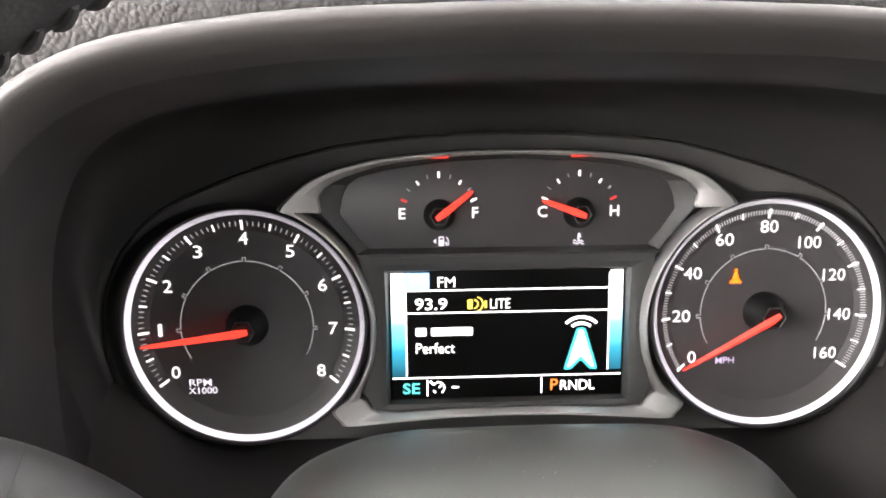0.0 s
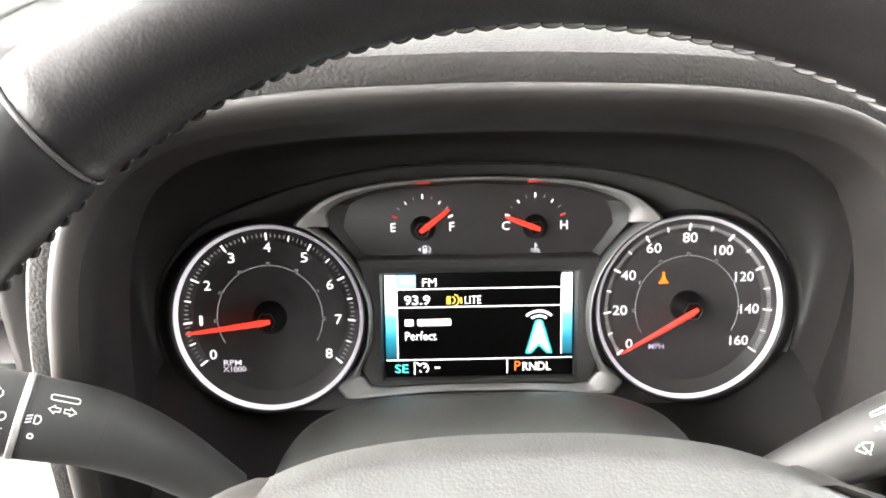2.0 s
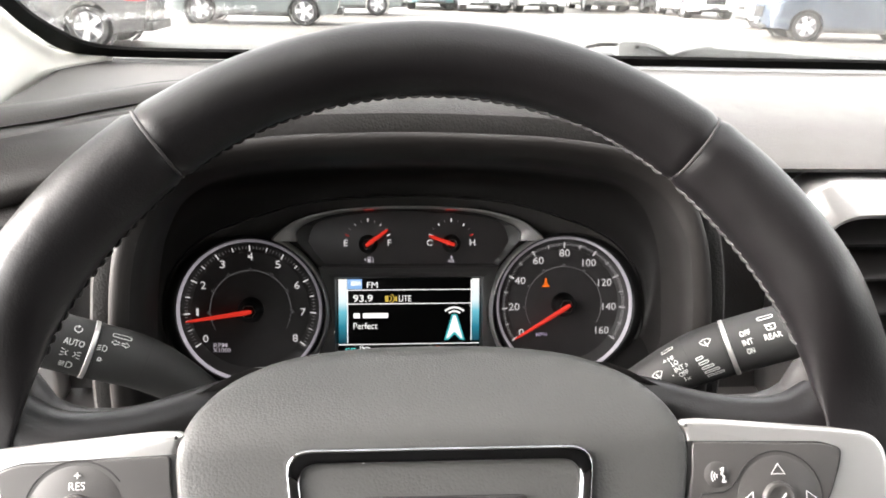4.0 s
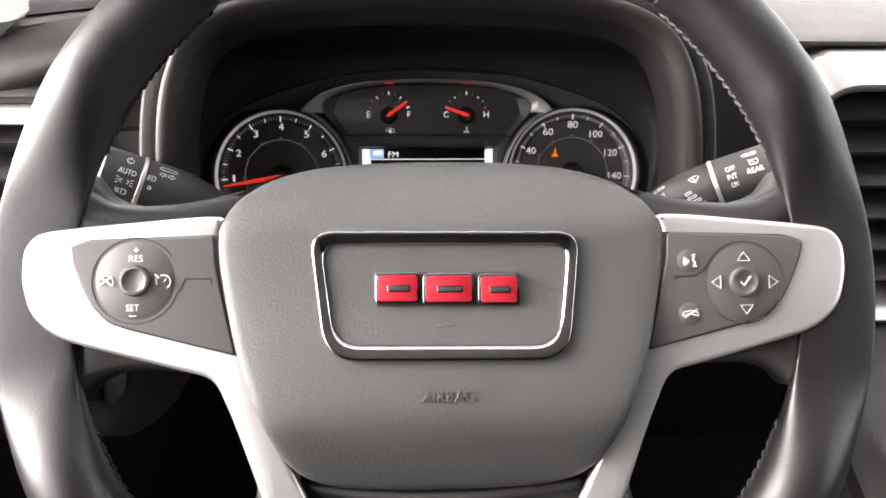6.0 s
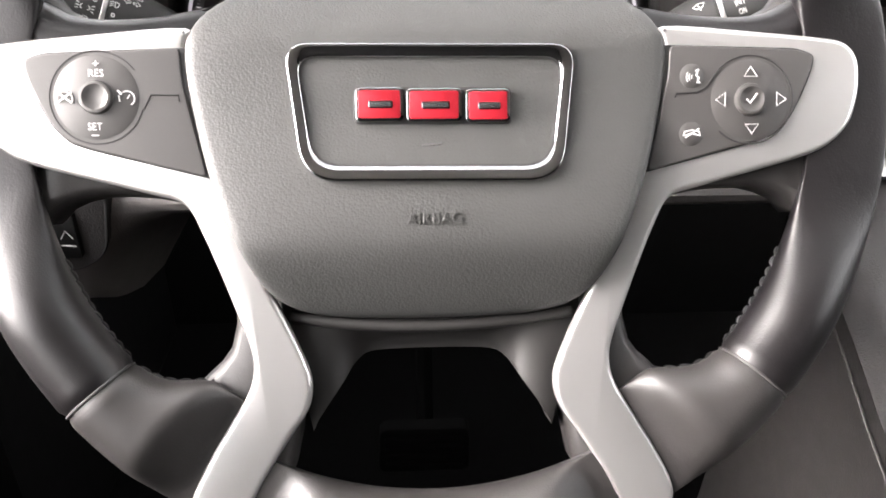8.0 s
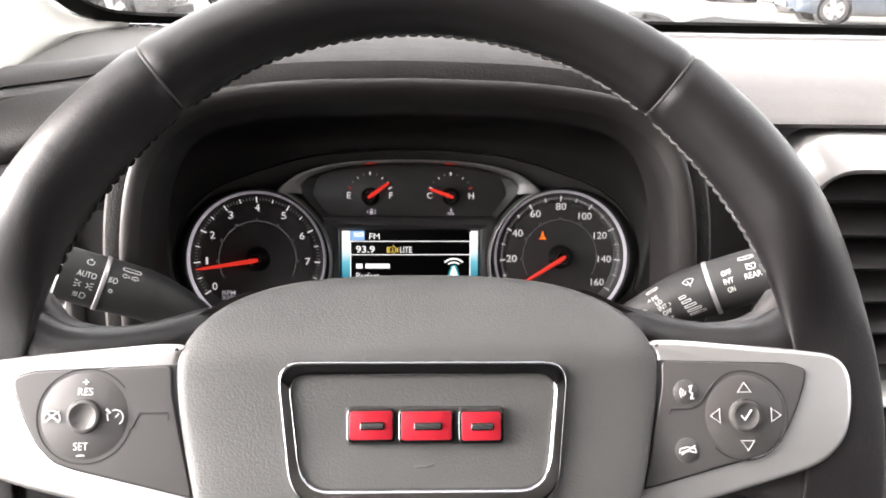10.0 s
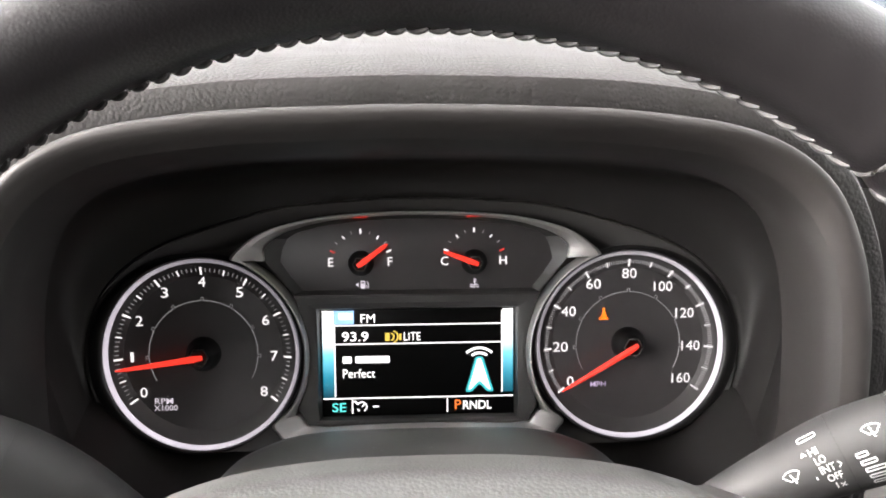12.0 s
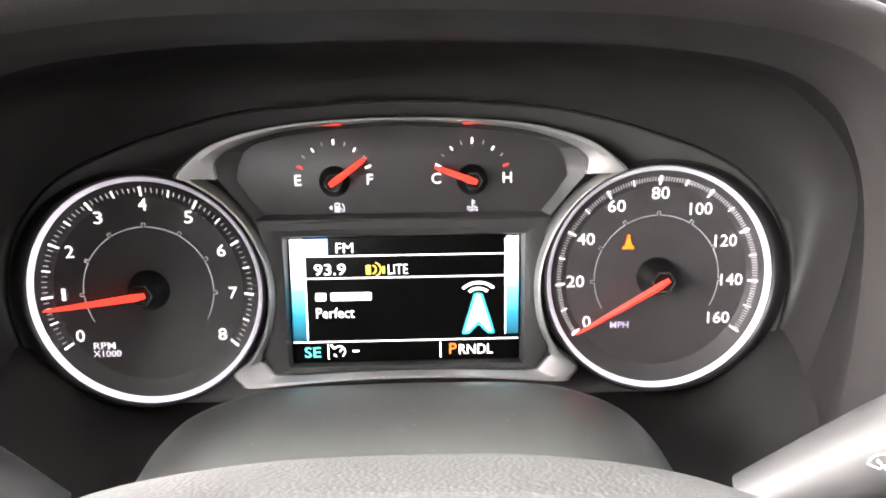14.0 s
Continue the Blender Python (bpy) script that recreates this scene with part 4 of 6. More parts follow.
    part("hub", lathe([(0.0001, -0.0138), (0.0030, -0.0138), (0.0046, -0.0142), (0.0050, -0.0136), (0.0060, -0.0100), (0.0074, -0.0062), (0.0084, -0.0044), (0.0085, -0.0034)], 40, (cx, cz)), hub_black, part_of, "black needle hub")
    part("hub_ring", lathe([(0.0042, -0.0141), (0.0044, -0.0146), (0.0048, -0.0146), (0.0050, -0.0140)], 6, (cx, cz)), bezel_grey, part_of, "thin six-sided collar", smooth=0)
    bm = bmesh.new()
    lp = [(-0.0022, 0.0011), (0.002, 0.0016), (0.020, 0.0013), (0.036, 0.0009), (0.0412, 0.0004)]
    loft([[(r, -0.0152 + 0.16 * max(0.0, r - 0.004) - 0.0002 * i, s * w) for i, s in ((0, -1), (5, 0), (0, 1), (-2, 0))] for r, w in lp], True, True, True, bm)
    needle = part("needle", bm, glow_red, part_of, "lit red needle")
    needle.matrix_local = pose(cx, 0, cz, 0, -needle_at, 0)
    return part_of


glow_violet = glowing("violet_print", (0.80, 0.66, 0.95), GLOW * 0.55)
glow_unit = glowing("unit_print", (0.9, 0.84, 0.95), GLOW * 0.7)
dial(-0.1048, 0.0070, [str(k) for k in range(9)], 80, 189.3, "RPM")
speedo = dial(0.1050, 0.0083, [str(20 * k) for k in range(9)], 160, 213.2, "MPH")
# amber seat-belt lamp on the speedometer: a sitting figure reduced to a plain blob and strap
bm = bmesh.new()
plate(rounded([(-0.0013, -0.0012), (-0.0004, 0.0016), (0.0004, 0.0016), (0.0013, -0.0012)], 0.0004, 3), -0.0049, -0.0045, 0.0001, bm)
plate(rounded([(-0.00055, 0.0016), (0.00055, 0.0016), (0.00055, 0.0027), (-0.00055, 0.0027)], 0.0005, 3), -0.0049, -0.0045, 0.0001, bm)
plate(rounded([(-0.0021, -0.0022), (-0.0006, -0.0016), (0.0006, -0.0016), (0.0021, -0.0022), (0.0018, -0.0010), (-0.0018, -0.0010)], 0.0003, 3), -0.0048, -0.0045, 0.0001, bm)
for v in bm.verts:
    v.co.x, v.co.z = v.co.x * 1.25, v.co.z * 1.25
part("warning_lamp", moved(bm, 0.0925, 0, 0.0232), glow_amber, speedo, "amber seat-belt warning lamp")

# silver frame between the dials
pairs = [((0.0, 0.0755), (0.0, 0.0738)), ((-0.0246, 0.0750), (-0.0246, 0.0730)), ((-0.0467, 0.0731), (-0.0462, 0.0707)), ((-0.0640, 0.0697), (-0.0610, 0.0668)),
         ((-0.0760, 0.0654), (-0.0700, 0.0628)), ((-0.0846, 0.0596), (-0.0745, 0.0578)), ((-0.0905, 0.0535), (-0.0742, 0.0520))]
for a, r0, r1 in ((66, 0.0500, 0.0530), (50, 0.0492, 0.0520), (30, 0.0490, 0.0515), (8, 0.0490, 0.0513), (-14, 0.0490, 0.0515), (-32, 0.0488, 0.0520)):
    c, s = math.cos(radians(a)), math.sin(radians(a))
    pairs.append(((-DIAL_X + r0 * c, DIAL_Z + r0 * s), (-DIAL_X + r1 * c, DIAL_Z + r1 * s)))
pairs += [((-0.0716, -0.0280), (-0.0590, -0.0245)), ((-0.0690, -0.0330), (-0.0555, -0.0290)), ((-0.0655, -0.0350), (-0.0530, -0.0300)), ((-0.0472, -0.0337), (-0.0450, -0.0305)), ((-0.0237, -0.0322), (-0.0237, -0.0297)), ((0.0, -0.0318), (0.0, -0.0294))]
outer = [np.array(p) for p in mirrored([a for a, b in pairs])]
inn = [np.array(p) for p in mirrored([b for a, b in pairs])]
o2, i2 = curve_through(outer, 4), curve_through(inn, 4)


def between(s):
    return [a * (1 - s) + b * s for a, b in zip(o2, i2)]


part("silver_frame", loft([flat(o2, 0.0), flat(o2, -0.0078), flat(between(0.10), -0.0088), flat(between(0.45), -0.0086), flat(between(0.95), -0.0060), flat(i2, -0.0050), flat(i2, 0.0)]), silver_trim, cluster, "satin silver frame between the dials", smooth=25)

top_out = mirrored([(0.0, 0.0737), (-0.0246, 0.0729), (-0.0462, 0.0706), (-0.0610, 0.0667), (-0.0700, 0.0627), (-0.0743, 0.0577), (-0.0740, 0.0522), (-0.0672, 0.0440), (-0.0600, 0.0356), (-0.0300, 0.0352), (0.0, 0.0352)])
top_in = mirrored([(0.0, 0.0722), (-0.0250, 0.0712), (-0.0475, 0.0686), (-0.0590, 0.0655), (-0.0632, 0.0625), (-0.0655, 0.0580), (-0.0668, 0.0515), (-0.0610, 0.0430), (-0.0560, 0.0372), (-0.0300, 0.0370), (0.0, 0.0370)])
part("gauge_bezel", loft([flat(top_out, -0.0050), flat(top_in, -0.0022), flat(top_in, 0.003)]), bezel_grey, cluster, "dark grey bevelled surround", smooth=20)
gauge = part("gauge_panel", plate(top_in, -0.0030, 0.002, 0.0002), face_black, cluster, "black panel with fuel and temperature gauges")
low_out = mirrored([(0.0, 0.0342), (-0.0300, 0.0342), (-0.0592, 0.0338), (-0.0560, 0.0190), (-0.0545, 0.0060), (-0.0553, -0.0080), (-0.0588, -0.0215), (-0.0545, -0.0296), (-0.0450, -0.0306), (-0.0237, -0.0298), (0.0, -0.0295)])
low_in = mirrored([(0.0, 0.0272), (-0.0300, 0.0272), (-0.0482, 0.0272), (-0.0484, 0.0180), (-0.0484, 0.0060), (-0.0484, -0.0080), (-0.0484, -0.0200), (-0.0482, -0.0271), (-0.0400, -0.0271), (-0.0237, -0.0271), (0.0, -0.0271)])
mid_l = [((a[0] * 0.55 + b[0] * 0.45), (a[1] * 0.55 + b[1] * 0.45)) for a, b in zip(low_out, low_in)]
part("screen_bezel", loft([flat(low_out, -0.0050), flat(mid_l, -0.0052), flat([(a[0] * 0.15 + b[0] * 0.85, a[1] * 0.15 + b[1] * 0.85) for a, b in zip(low_out, low_in)], -0.0042), flat(low_in, -0.0006), flat(low_in, 0.003)]), bezel_grey, cluster, "dark grey screen surround", smooth=20)
part("shelf", box(-0.0600, 0.0600, -0.0068, 0.0, 0.0340, 0.0354, 0.0004), hood_plastic, cluster)
# Red reflections under the frame's top edge, drawn as glowing strips.
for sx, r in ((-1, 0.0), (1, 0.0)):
    part("red_reflection", plate(rounded([(sx * 0.0290 - 0.0052, 0.0733), (sx * 0.0290 + 0.0052, 0.0733), (sx * 0.0290 + 0.0046, 0.0726), (sx * 0.0290 - 0.0046, 0.0726)], 0.0003, 3), -0.0062, -0.003, 0.0001), glow_red, cluster, "red reflection drawn as a glowing strip")


def small_gauge(cx, red_first, needle_at, letters):
    cz = 0.0503
    for k in range(9):
        a = 157 - 134 * k / 8
        red = (k == 0 and red_first) or (k == 8 and not red_first)
        r0, r1, w, mat = (0.0146, 0.0170, 0.0009, glow_white) if k % 4 == 0 else ((0.0142, 0.0161, 0.0007, glow_white) if k % 2 == 0 else (0.0148, 0.0164, 0.0004, glow_minor))
        if k in (0, 8):
            r0, r1 = 0.0136, 0.0162
        t = part("tick", tick_mesh(r0, r1, w, w, -0.0034), glow_red_dim if red else mat, gauge, smooth=0)
        t.matrix_local = pose(cx, 0, cz, 0, -a, 0)
    for s, x in zip(letters, (cx - 0.0146, cx + 0.0143)):
        part("letter", moved(lettering(s, 0.0043, None, 0.006), x, -0.0034, cz + 0.0007), glow_white, gauge, smooth=0)
    part("hub", lathe([(0.0001, -0.0092), (0.0026, -0.0092), (0.0036, -0.0095), (0.0040, -0.0086), (0.0048, -0.0055), (0.0062, -0.0036), (0.0063, -0.0026)], 32, (cx, cz)), hub_black, gauge)
    part("hub_ring", lathe([(0.0033, -0.0094), (0.0034, -0.0098), (0.0038, -0.0098), (0.0040, -0.0093)], 6, (cx, cz)), bezel_grey, gauge, smooth=0)
    bm = bmesh.new()
    lp = [(-0.0016, 0.0010), (0.002, 0.0014), (0.014, 0.0010), (0.0162, 0.0005)]
    loft([[(r, -0.0102 + 0.30 * max(0.0, r - 0.004) - 0.0002 * i, s * w) for i, s in ((0, -1), (3, 0), (0, 1), (-2, 0))] for r, w in lp], True, True, True, bm)
    nd = part("needle", bm, glow_red, gauge, "lit red needle")
    nd.matrix_local = pose(cx, 0, cz, 0, -needle_at, 0)


small_gauge(-0.0277, True, 36.0, "EF")
small_gauge(0.0280, False, 160.0, "CH")
# fuel-pump sign: body, window, hose and the arrow beside it
bm = bmesh.new()
plate(rounded([(-0.0012, -0.0019), (0.0010, -0.0019), (0.0010, 0.0019), (-0.0012, 0.0019)], 0.0004, 3), -0.0034, -0.0030, 0.0001, bm)
stroke([(0.0012, -0.0004), (0.0018, -0.0006), (0.0020, -0.0016), (0.0026, -0.0016), (0.0026, 0.0008), (0.0018, 0.0016)], 0.0004, -0.0034, bm=bm)
plate([(-0.0036, 0.0), (-0.0022, -0.0010), (-0.0022, 0.0010)], -0.0034, -0.0030, 0.0001, bm)
part("fuel_sign", moved(bm, -0.0268, 0, 0.0397), glow_unit, gauge)
part("fuel_sign_window", moved(plate([(-0.0008, 0.0006), (0.0006, 0.0006), (0.0006, 0.0015), (-0.0008, 0.0015)], -0.0036, -0.0033, 0.00005), -0.0268, 0, 0.0397), face_black, gauge)
bm = stroke([(0.0, -0.0006), (0.0, 0.0022)], 0.0005, -0.0034)
for zz in (0.0016, 0.0007):
    stroke([(0.0, zz), (0.0011, zz)], 0.0004, -0.0034, bm=bm)
for zz in (-0.0010, -0.0020):
    stroke([(-0.0022 + 0.0004 * k, zz + 0.0003 * math.sin(k * 1.1)) for k in range(12)], 0.0004, -0.0034, bm=bm)
part("coolant_sign", moved(bm, 0.0280, 0, 0.0400), glow_unit, gauge)

# ---- display ----
display = part("display", plate(rounded([(-0.0480, -0.0268), (0.0480, -0.0268), (0.0480, 0.0268), (-0.0480, 0.0268)], 0.0006, 3), 0.0, 0.004, 0.0001), screen_black, cluster, "lit colour display showing a radio station")


def at_uv(u, v):
    return -0.0475 + 0.095 * u, 0.0264 - 0.0528 * v


def on_display(name, mat, u0, v0, u1, v1, r=0.0):
    (xa, za), (xb, zb) = at_uv(u0, v0), at_uv(u1, v1)
    lp = [(xa, zb), (xb, zb), (xb, za), (xa, za)]
    return part(name, plate(rounded(lp, r, 3) if r else lp, -0.00025, 0.0, 0.00005), mat, display, smooth=0)


def display_text(text, mat, u0, v0, u1, v1, bold=0.0):
    (xa, za), (xb, zb) = at_uv(u0, v0), at_uv(u1, v1)
    return part("writing", moved(lettering(text, za - zb, xb - xa, bold), (xa + xb) / 2, -0.0003, (za + zb) / 2), mat, display, smooth=0)


on_display("side_bar", glow_bar, 0.0, 0.0, 0.060, 0.83)
on_display("side_bar", glow_bar, 0.945, 0.0, 1.0, 0.80)
on_display("icon_tile", glow_blue, 0.062, 0.0, 0.165, 0.128)
on_display("icon_mark", glow_text, 0.085, 0.02, 0.160, 0.085, 0.0008)
for v, u0, u1 in ((0.140, 0.066, 0.945), (0.318, 0.066, 0.945), (0.838, 0.0, 1.0)):
    on_display("rule", glow_text, u0, v - 0.006, u1, v + 0.005)
on_display("side_rule", glow_text, 0.060, 0.13, 0.066, 0.82)
on_display("side_rule", glow_text, 0.939, 0.02, 0.945, 0.80)
for u in (0.148, 0.648):
    on_display("rule", glow_text, u, 0.855, u + 0.006, 0.985)
display_text("FM", glow_text, 0.200, 0.035, 0.275, 0.115)
display_text("93.9", glow_text, 0.102, 0.200, 0.240, 0.292, 0.01)
display_text("LITE", glow_text, 0.425, 0.212, 0.512, 0.290)
display_text("1", glow_yellow, 0.400, 0.225, 0.412, 0.285)
# radio sign as plain shapes: a block and two arcs
on_display("sign_block", glow_yellow, 0.327, 0.215, 0.350, 0.292, 0.0004)
(cx, cz) = at_uv(0.362, 0.252)
part("sign_arcs", stroke(arc(cx, cz, 0.0030, 75, -75, 14), 0.0007, -0.0003, bm=stroke(arc(cx - 0.0008, cz, 0.0018, 80, -80, 12), 0.0007, -0.0003)), glow_yellow, display, smooth=0)
# the artist's line as plain bars, the title below it
for u0, u1 in ((0.103, 0.150), (0.170, 0.350)):
    on_display("text_bar", glow_text, u0, 0.435, u1, 0.500, 0.0006)
display_text("Perfect", glow_text, 0.104, 0.555, 0.272, 0.640)
display_text("SE", glow_teal, 0.045, 0.878, 0.118, 0.965, 0.012)
display_text("P", glow_orange, 0.690, 0.868, 0.724, 0.962, 0.012)
display_text("RNDL", glow_text, 0.734, 0.880, 0.886, 0.962, 0.006)
on_display("dash", glow_text, 0.258, 0.912, 0.288, 0.926)
(cx, cz) = at_uv(0.200, 0.920)
bm = stroke(arc(cx, cz, 0.0024, 150, -30, 16), 0.0006, -0.0003)
stroke(arc(cx, cz, 0.0024, 205, 240, 6), 0.0006, -0.0003, bm=bm)
stroke(arc(cx, cz, 0.0024, 300, 325, 5), 0.0006, -0.0003, bm=bm)
stroke([(cx, cz), (cx + 0.0012, cz + 0.0012)], 0.0006, -0.0003, bm=bm)
stroke([(cx - 0.0036, cz + 0.0030), (cx - 0.0020, cz + 0.0014)], 0.0009, -0.0003, bm=bm)
part("cruise_sign", bm, glow_text, display, smooth=0)
# mast sign: two arcs over a pointed mast with a teal halo
(cx, cz) = at_uv(0.822, 0.60)
part("mast_halo", plate(rounded([(cx - 0.0072, cz - 0.0104), (cx - 0.0040, cz - 0.0104), (cx, cz - 0.0062), (cx + 0.0040, cz - 0.0104), (cx + 0.0072, cz - 0.0104), (cx + 0.0018, cz + 0.0075), (cx - 0.0018, cz + 0.0075)], 0.0012, 4), -0.00015, 0.0, 0.00005), glow_teal_dim, display, "teal halo", smooth=0)
part("mast", plate(rounded([(cx - 0.0056, cz - 0.0092), (cx - 0.0046, cz - 0.0092), (cx, cz - 0.0044), (cx + 0.0046, cz - 0.0092), (cx + 0.0056, cz - 0.0092), (cx + 0.0008, cz + 0.0066), (cx - 0.0008, cz + 0.0066)], 0.0004, 3), -0.0003, -0.0001, 0.00005), glow_text, display, smooth=0)
bm = stroke(arc(cx, cz + 0.0028, 0.0092, 134, 46, 18), 0.0012, -0.0003)
stroke(arc(cx, cz + 0.0028, 0.0066, 126, 54, 14), 0.0012, -0.0003, bm=bm)
part("mast_waves", bm, glow_text, display, smooth=0)

# ---- steering column cover ----
column = thing("steering_column", MC, "dark plastic steering column cover", "steering column")


def mound(y, z0, k=1.0, drop=0.0):
    xs = [0, 0.030, 0.048, 0.066, 0.0875, 0.103, 0.112, 0.113, 0.090, 0.0]
    zs = [0, -0.0003, -0.0010, -0.0040, -0.0130, -0.030, -0.055, -0.075, -0.100, -0.105]
    half = [(-x * k, z0 + z - drop) for x, z in zip(xs, zs)]
    return [(p[0], y, p[1]) for p in curve_through(mirrored(half), 5)]


part("cover", loft([mound(-0.004, -0.0400, 0.90), mound(-0.040, -0.0235, 0.90), mound(-0.058, -0.0155, 0.895), mound(-0.066, -0.0142, 0.89), mound(-0.085, -0.0160, 0.89), mound(-0.104, -0.0200, 0.885), mound(-0.107, -0.0222, 0.875), mound(-0.140, -0.0310, 0.86), mound(-0.180, -0.0460, 0.80)], True, True, True), column_plastic, column, smooth=60)

# ---- steering wheel (own frame: x right, z up the wheel, -y to the driver) ----
wheel = thing("steering_wheel", MW, "black leather steering wheel with silver spokes and a red badge", "steering wheel")
RIM_R, RIM_Z = 0.1728, -0.0050


def rim_section(a, swell=1.0, n=36):
    """One cross-section of the rim at the angle a (degrees)."""
    ra = radians(a)
    grip = 1.0 + 0.05 * math.exp(-((a % 360 - 32) / 12) ** 2) + 0.05 * math.exp(-((a % 360 - 148) / 12) ** 2)
    # the top of the rim is slimmer than the grips
    slim = min(1.0, max(0.0, (48.0 - abs(a % 360 - 90)) / 26.0))
    slim = slim * slim * (3 - 2 * slim)
    rr, ry = (0.0163 - 0.0019 * slim) * swell * grip, (0.0162 - 0.0008 * slim) * swell * grip
    off = min(abs((a + 1) % 180), abs((a + 1) % 180 - 180))
    flat_here = min(1.0, max(0.0, (31.0 - off) / 21.0))
    flat_here = flat_here * flat_here * (3 - 2 * flat_here)
    # the hide widens inwards where the lower spokes join
    low = abs(a % 360 - 270)
    foot = math.exp(-(max(0.0, abs(low - 36) - 2) / (6.0 if low > 36 else 4.5)) ** 2)
    horn = math.exp(-(max(0.0, abs(off - 15) - 4) / 6.0) ** 2)
    under = min(1.0, max(0.0, (13.0 - abs(low - 28)) / 8.0))
    flat_here = max(flat_here, under * under * (3 - 2 * under))
    out = []
    for k in range(n):
        b = 2 * math.pi * k / n
        r = RIM_R + 0.0010 * slim + rr * math.cos(b)
        y = ry * math.sin(b)
        if math.cos(b) < 0:
            r += (0.017 * foot + (0.001 if a % 360 < 180 else 0.0) * horn) * math.cos(b)
        if y < 0:
            y *= 1 - 0.95 * flat_here
        out.append((r * math.cos(ra), y, RIM_Z + r * math.sin(ra)))
    return out


def rim_piece(a0, a1, mat, label):
    steps = max(6, int(abs(a1 - a0) / 1.0))
    loops = []
    for k in range(steps + 1):
        a = a0 + (a1 - a0) * k / steps
        d = min(a - a0, a1 - a)
        loops.append(rim_section(a, 1.0 - 0.06 * math.exp(-d / 0.35) + 0.014 * math.exp(-((d - 1.3) / 0.8) ** 2)))
    return part("rim_cover", loft(loops, True, True, True), mat, wheel, label, smooth=60)


SEAMS = [52.6, 127.4, 220.0, 320.0]
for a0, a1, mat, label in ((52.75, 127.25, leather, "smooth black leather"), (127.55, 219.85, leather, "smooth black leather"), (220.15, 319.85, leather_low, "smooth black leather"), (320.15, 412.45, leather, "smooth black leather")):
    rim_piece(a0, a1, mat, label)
for a in SEAMS:
    sec = rim_section(a, 0.960)
    part("seam", sweep(sec, 0.0006, 6, True), seam_thread, wheel, "stitched seam")

# lacing along the inner side of the rim: slanting beads of thick thread over the seam
bm = bmesh.new()
for a0, a1 in ((54, 126), (129, 158), (202, 219), (221, 236), (304, 319), (321, 338), (22, 51)):
    count = int((a1 - a0) / 1.7)
    for k in range(count):
        a = a0 + (a1 - a0) * (k + 0.5) / count
        step = (a1 - a0) / count
        pts = []
        for s in (-0.5, -0.25, 0, 0.25, 0.5):
            fine = rim_section(a + s * step * 0.95, 1.0 + 0.02 * math.cos(s * math.pi), 72)
            pts.append(fine[32 - round(s * 5)])
        sweep(pts, [0.0005, 0.0008, 0.0009, 0.0008, 0.0005], 7, False, bm)
part("lacing", bm, thread, wheel, "raised lacing stitches", kind="stuff")


def base_w(z):
    """Height of the boss towards the driver, up the wheel."""
    knots = [(-0.100, -0.014), (-0.0915, -0.0030), (-0.0895, 0.0000), (-0.080, 0.0048), (-0.070, 0.0095), (-0.0655, 0.0114), (-0.0620, 0.0126), (-0.0590, 0.0133), (-0.050, 0.0132), (-0.030, 0.0105), (-0.010, 0.0068), (0.010, 0.0050), (0.022, 0.0046), (0.032, -0.0010), (0.042, -0.0105), (0.050, -0.0205), (0.0555, -0.0290)]
    return float(np.interp(z, [k[0] for k in knots], [k[1] for k in knots]))


boss_half = [(0.0, 0.0552), (-0.0290, 0.0545), (-0.0560, 0.0512), (-0.0760, 0.0440), (-0.0885, 0.0335), (-0.0950, 0.0205), (-0.0950, 0.0080), (-0.0905, -0.0150), (-0.0840, -0.0380), (-0.0752, -0.0605), (-0.0665, -0.0765), (-0.0565, -0.0850), (-0.0420, -0.0890), (-0.0200, -0.0905), (0.0, -0.0908)]
boss_loop = curve_through(mirrored(boss_half), 5)
CENTRE = np.array([0.0, -0.022])
loops = []
for s, drop in ((1.0, 0.026), (1.0, 0.0060), (0.996, 0.0034), (0.988, 0.0017), (0.972, 0.0008), (0.94, 0.0004), (0.87, 0.0001), (0.78, 0.0), (0.68, 0.0), (0.58, 0.0), (0.48, 0), (0.38, 0.0), (0.28, 0.0), (0.18, 0.0), (0.08, 0.0)):
    lp = [CENTRE + (p - CENTRE) * s for p in boss_loop]
    loops.append([(p[0], -(base_w(p[1]) - drop - 0.06 * p[0] ** 2), p[1]) for p in lp])


def boss_y(x, z):
    return -(base_w(z) - 0.06 * x * x)


part("airbag_cover", loft(loops, True, False, True), airbag_vinyl, wheel, "grained dark grey airbag cover", smooth=60)
bm = lettering("AIRBAG", 0.0047, 0.0216, 0.0, 0.0003)
for v in bm.verts:
    v.co = (v.co.x + 0.0008, boss_y(v.co.x, -0.0495) + v.co.y - 0.0001 + (boss_y(0, -0.0495 + v.co.z) - boss_y(0, -0.0495)), v.co.z - 0.0495)
part("embossing", bm, emboss_vinyl, wheel, "smooth embossed safety word", smooth=0)
part("embossing", moved(plate(rounded([(-0.0040, -0.0006), (0.0040, 0.0002), (0.0036, 0.0008), (-0.0040, 0.0003)], 0.0002, 2), boss_y(0, -0.0212) - 0.0003, boss_y(0, -0.0212) + 0.001, 0.0002), 0.0005, 0, -0.0212), emboss_vinyl, wheel)

# chrome frame round the badge field
frame_out = rounded([(-0.0565, 0.0190), (0.0580, 0.0182), (0.0510, -0.0362), (-0.0492, -0.0350)], [0.010, 0.010, 0.014, 0.014], 10)
frame_in = rounded([(-0.0510, 0.0132), (0.0525, 0.0125), (0.0468, -0.0293), (-0.0452, -0.0283)], [0.008, 0.008, 0.011, 0.011], 10)


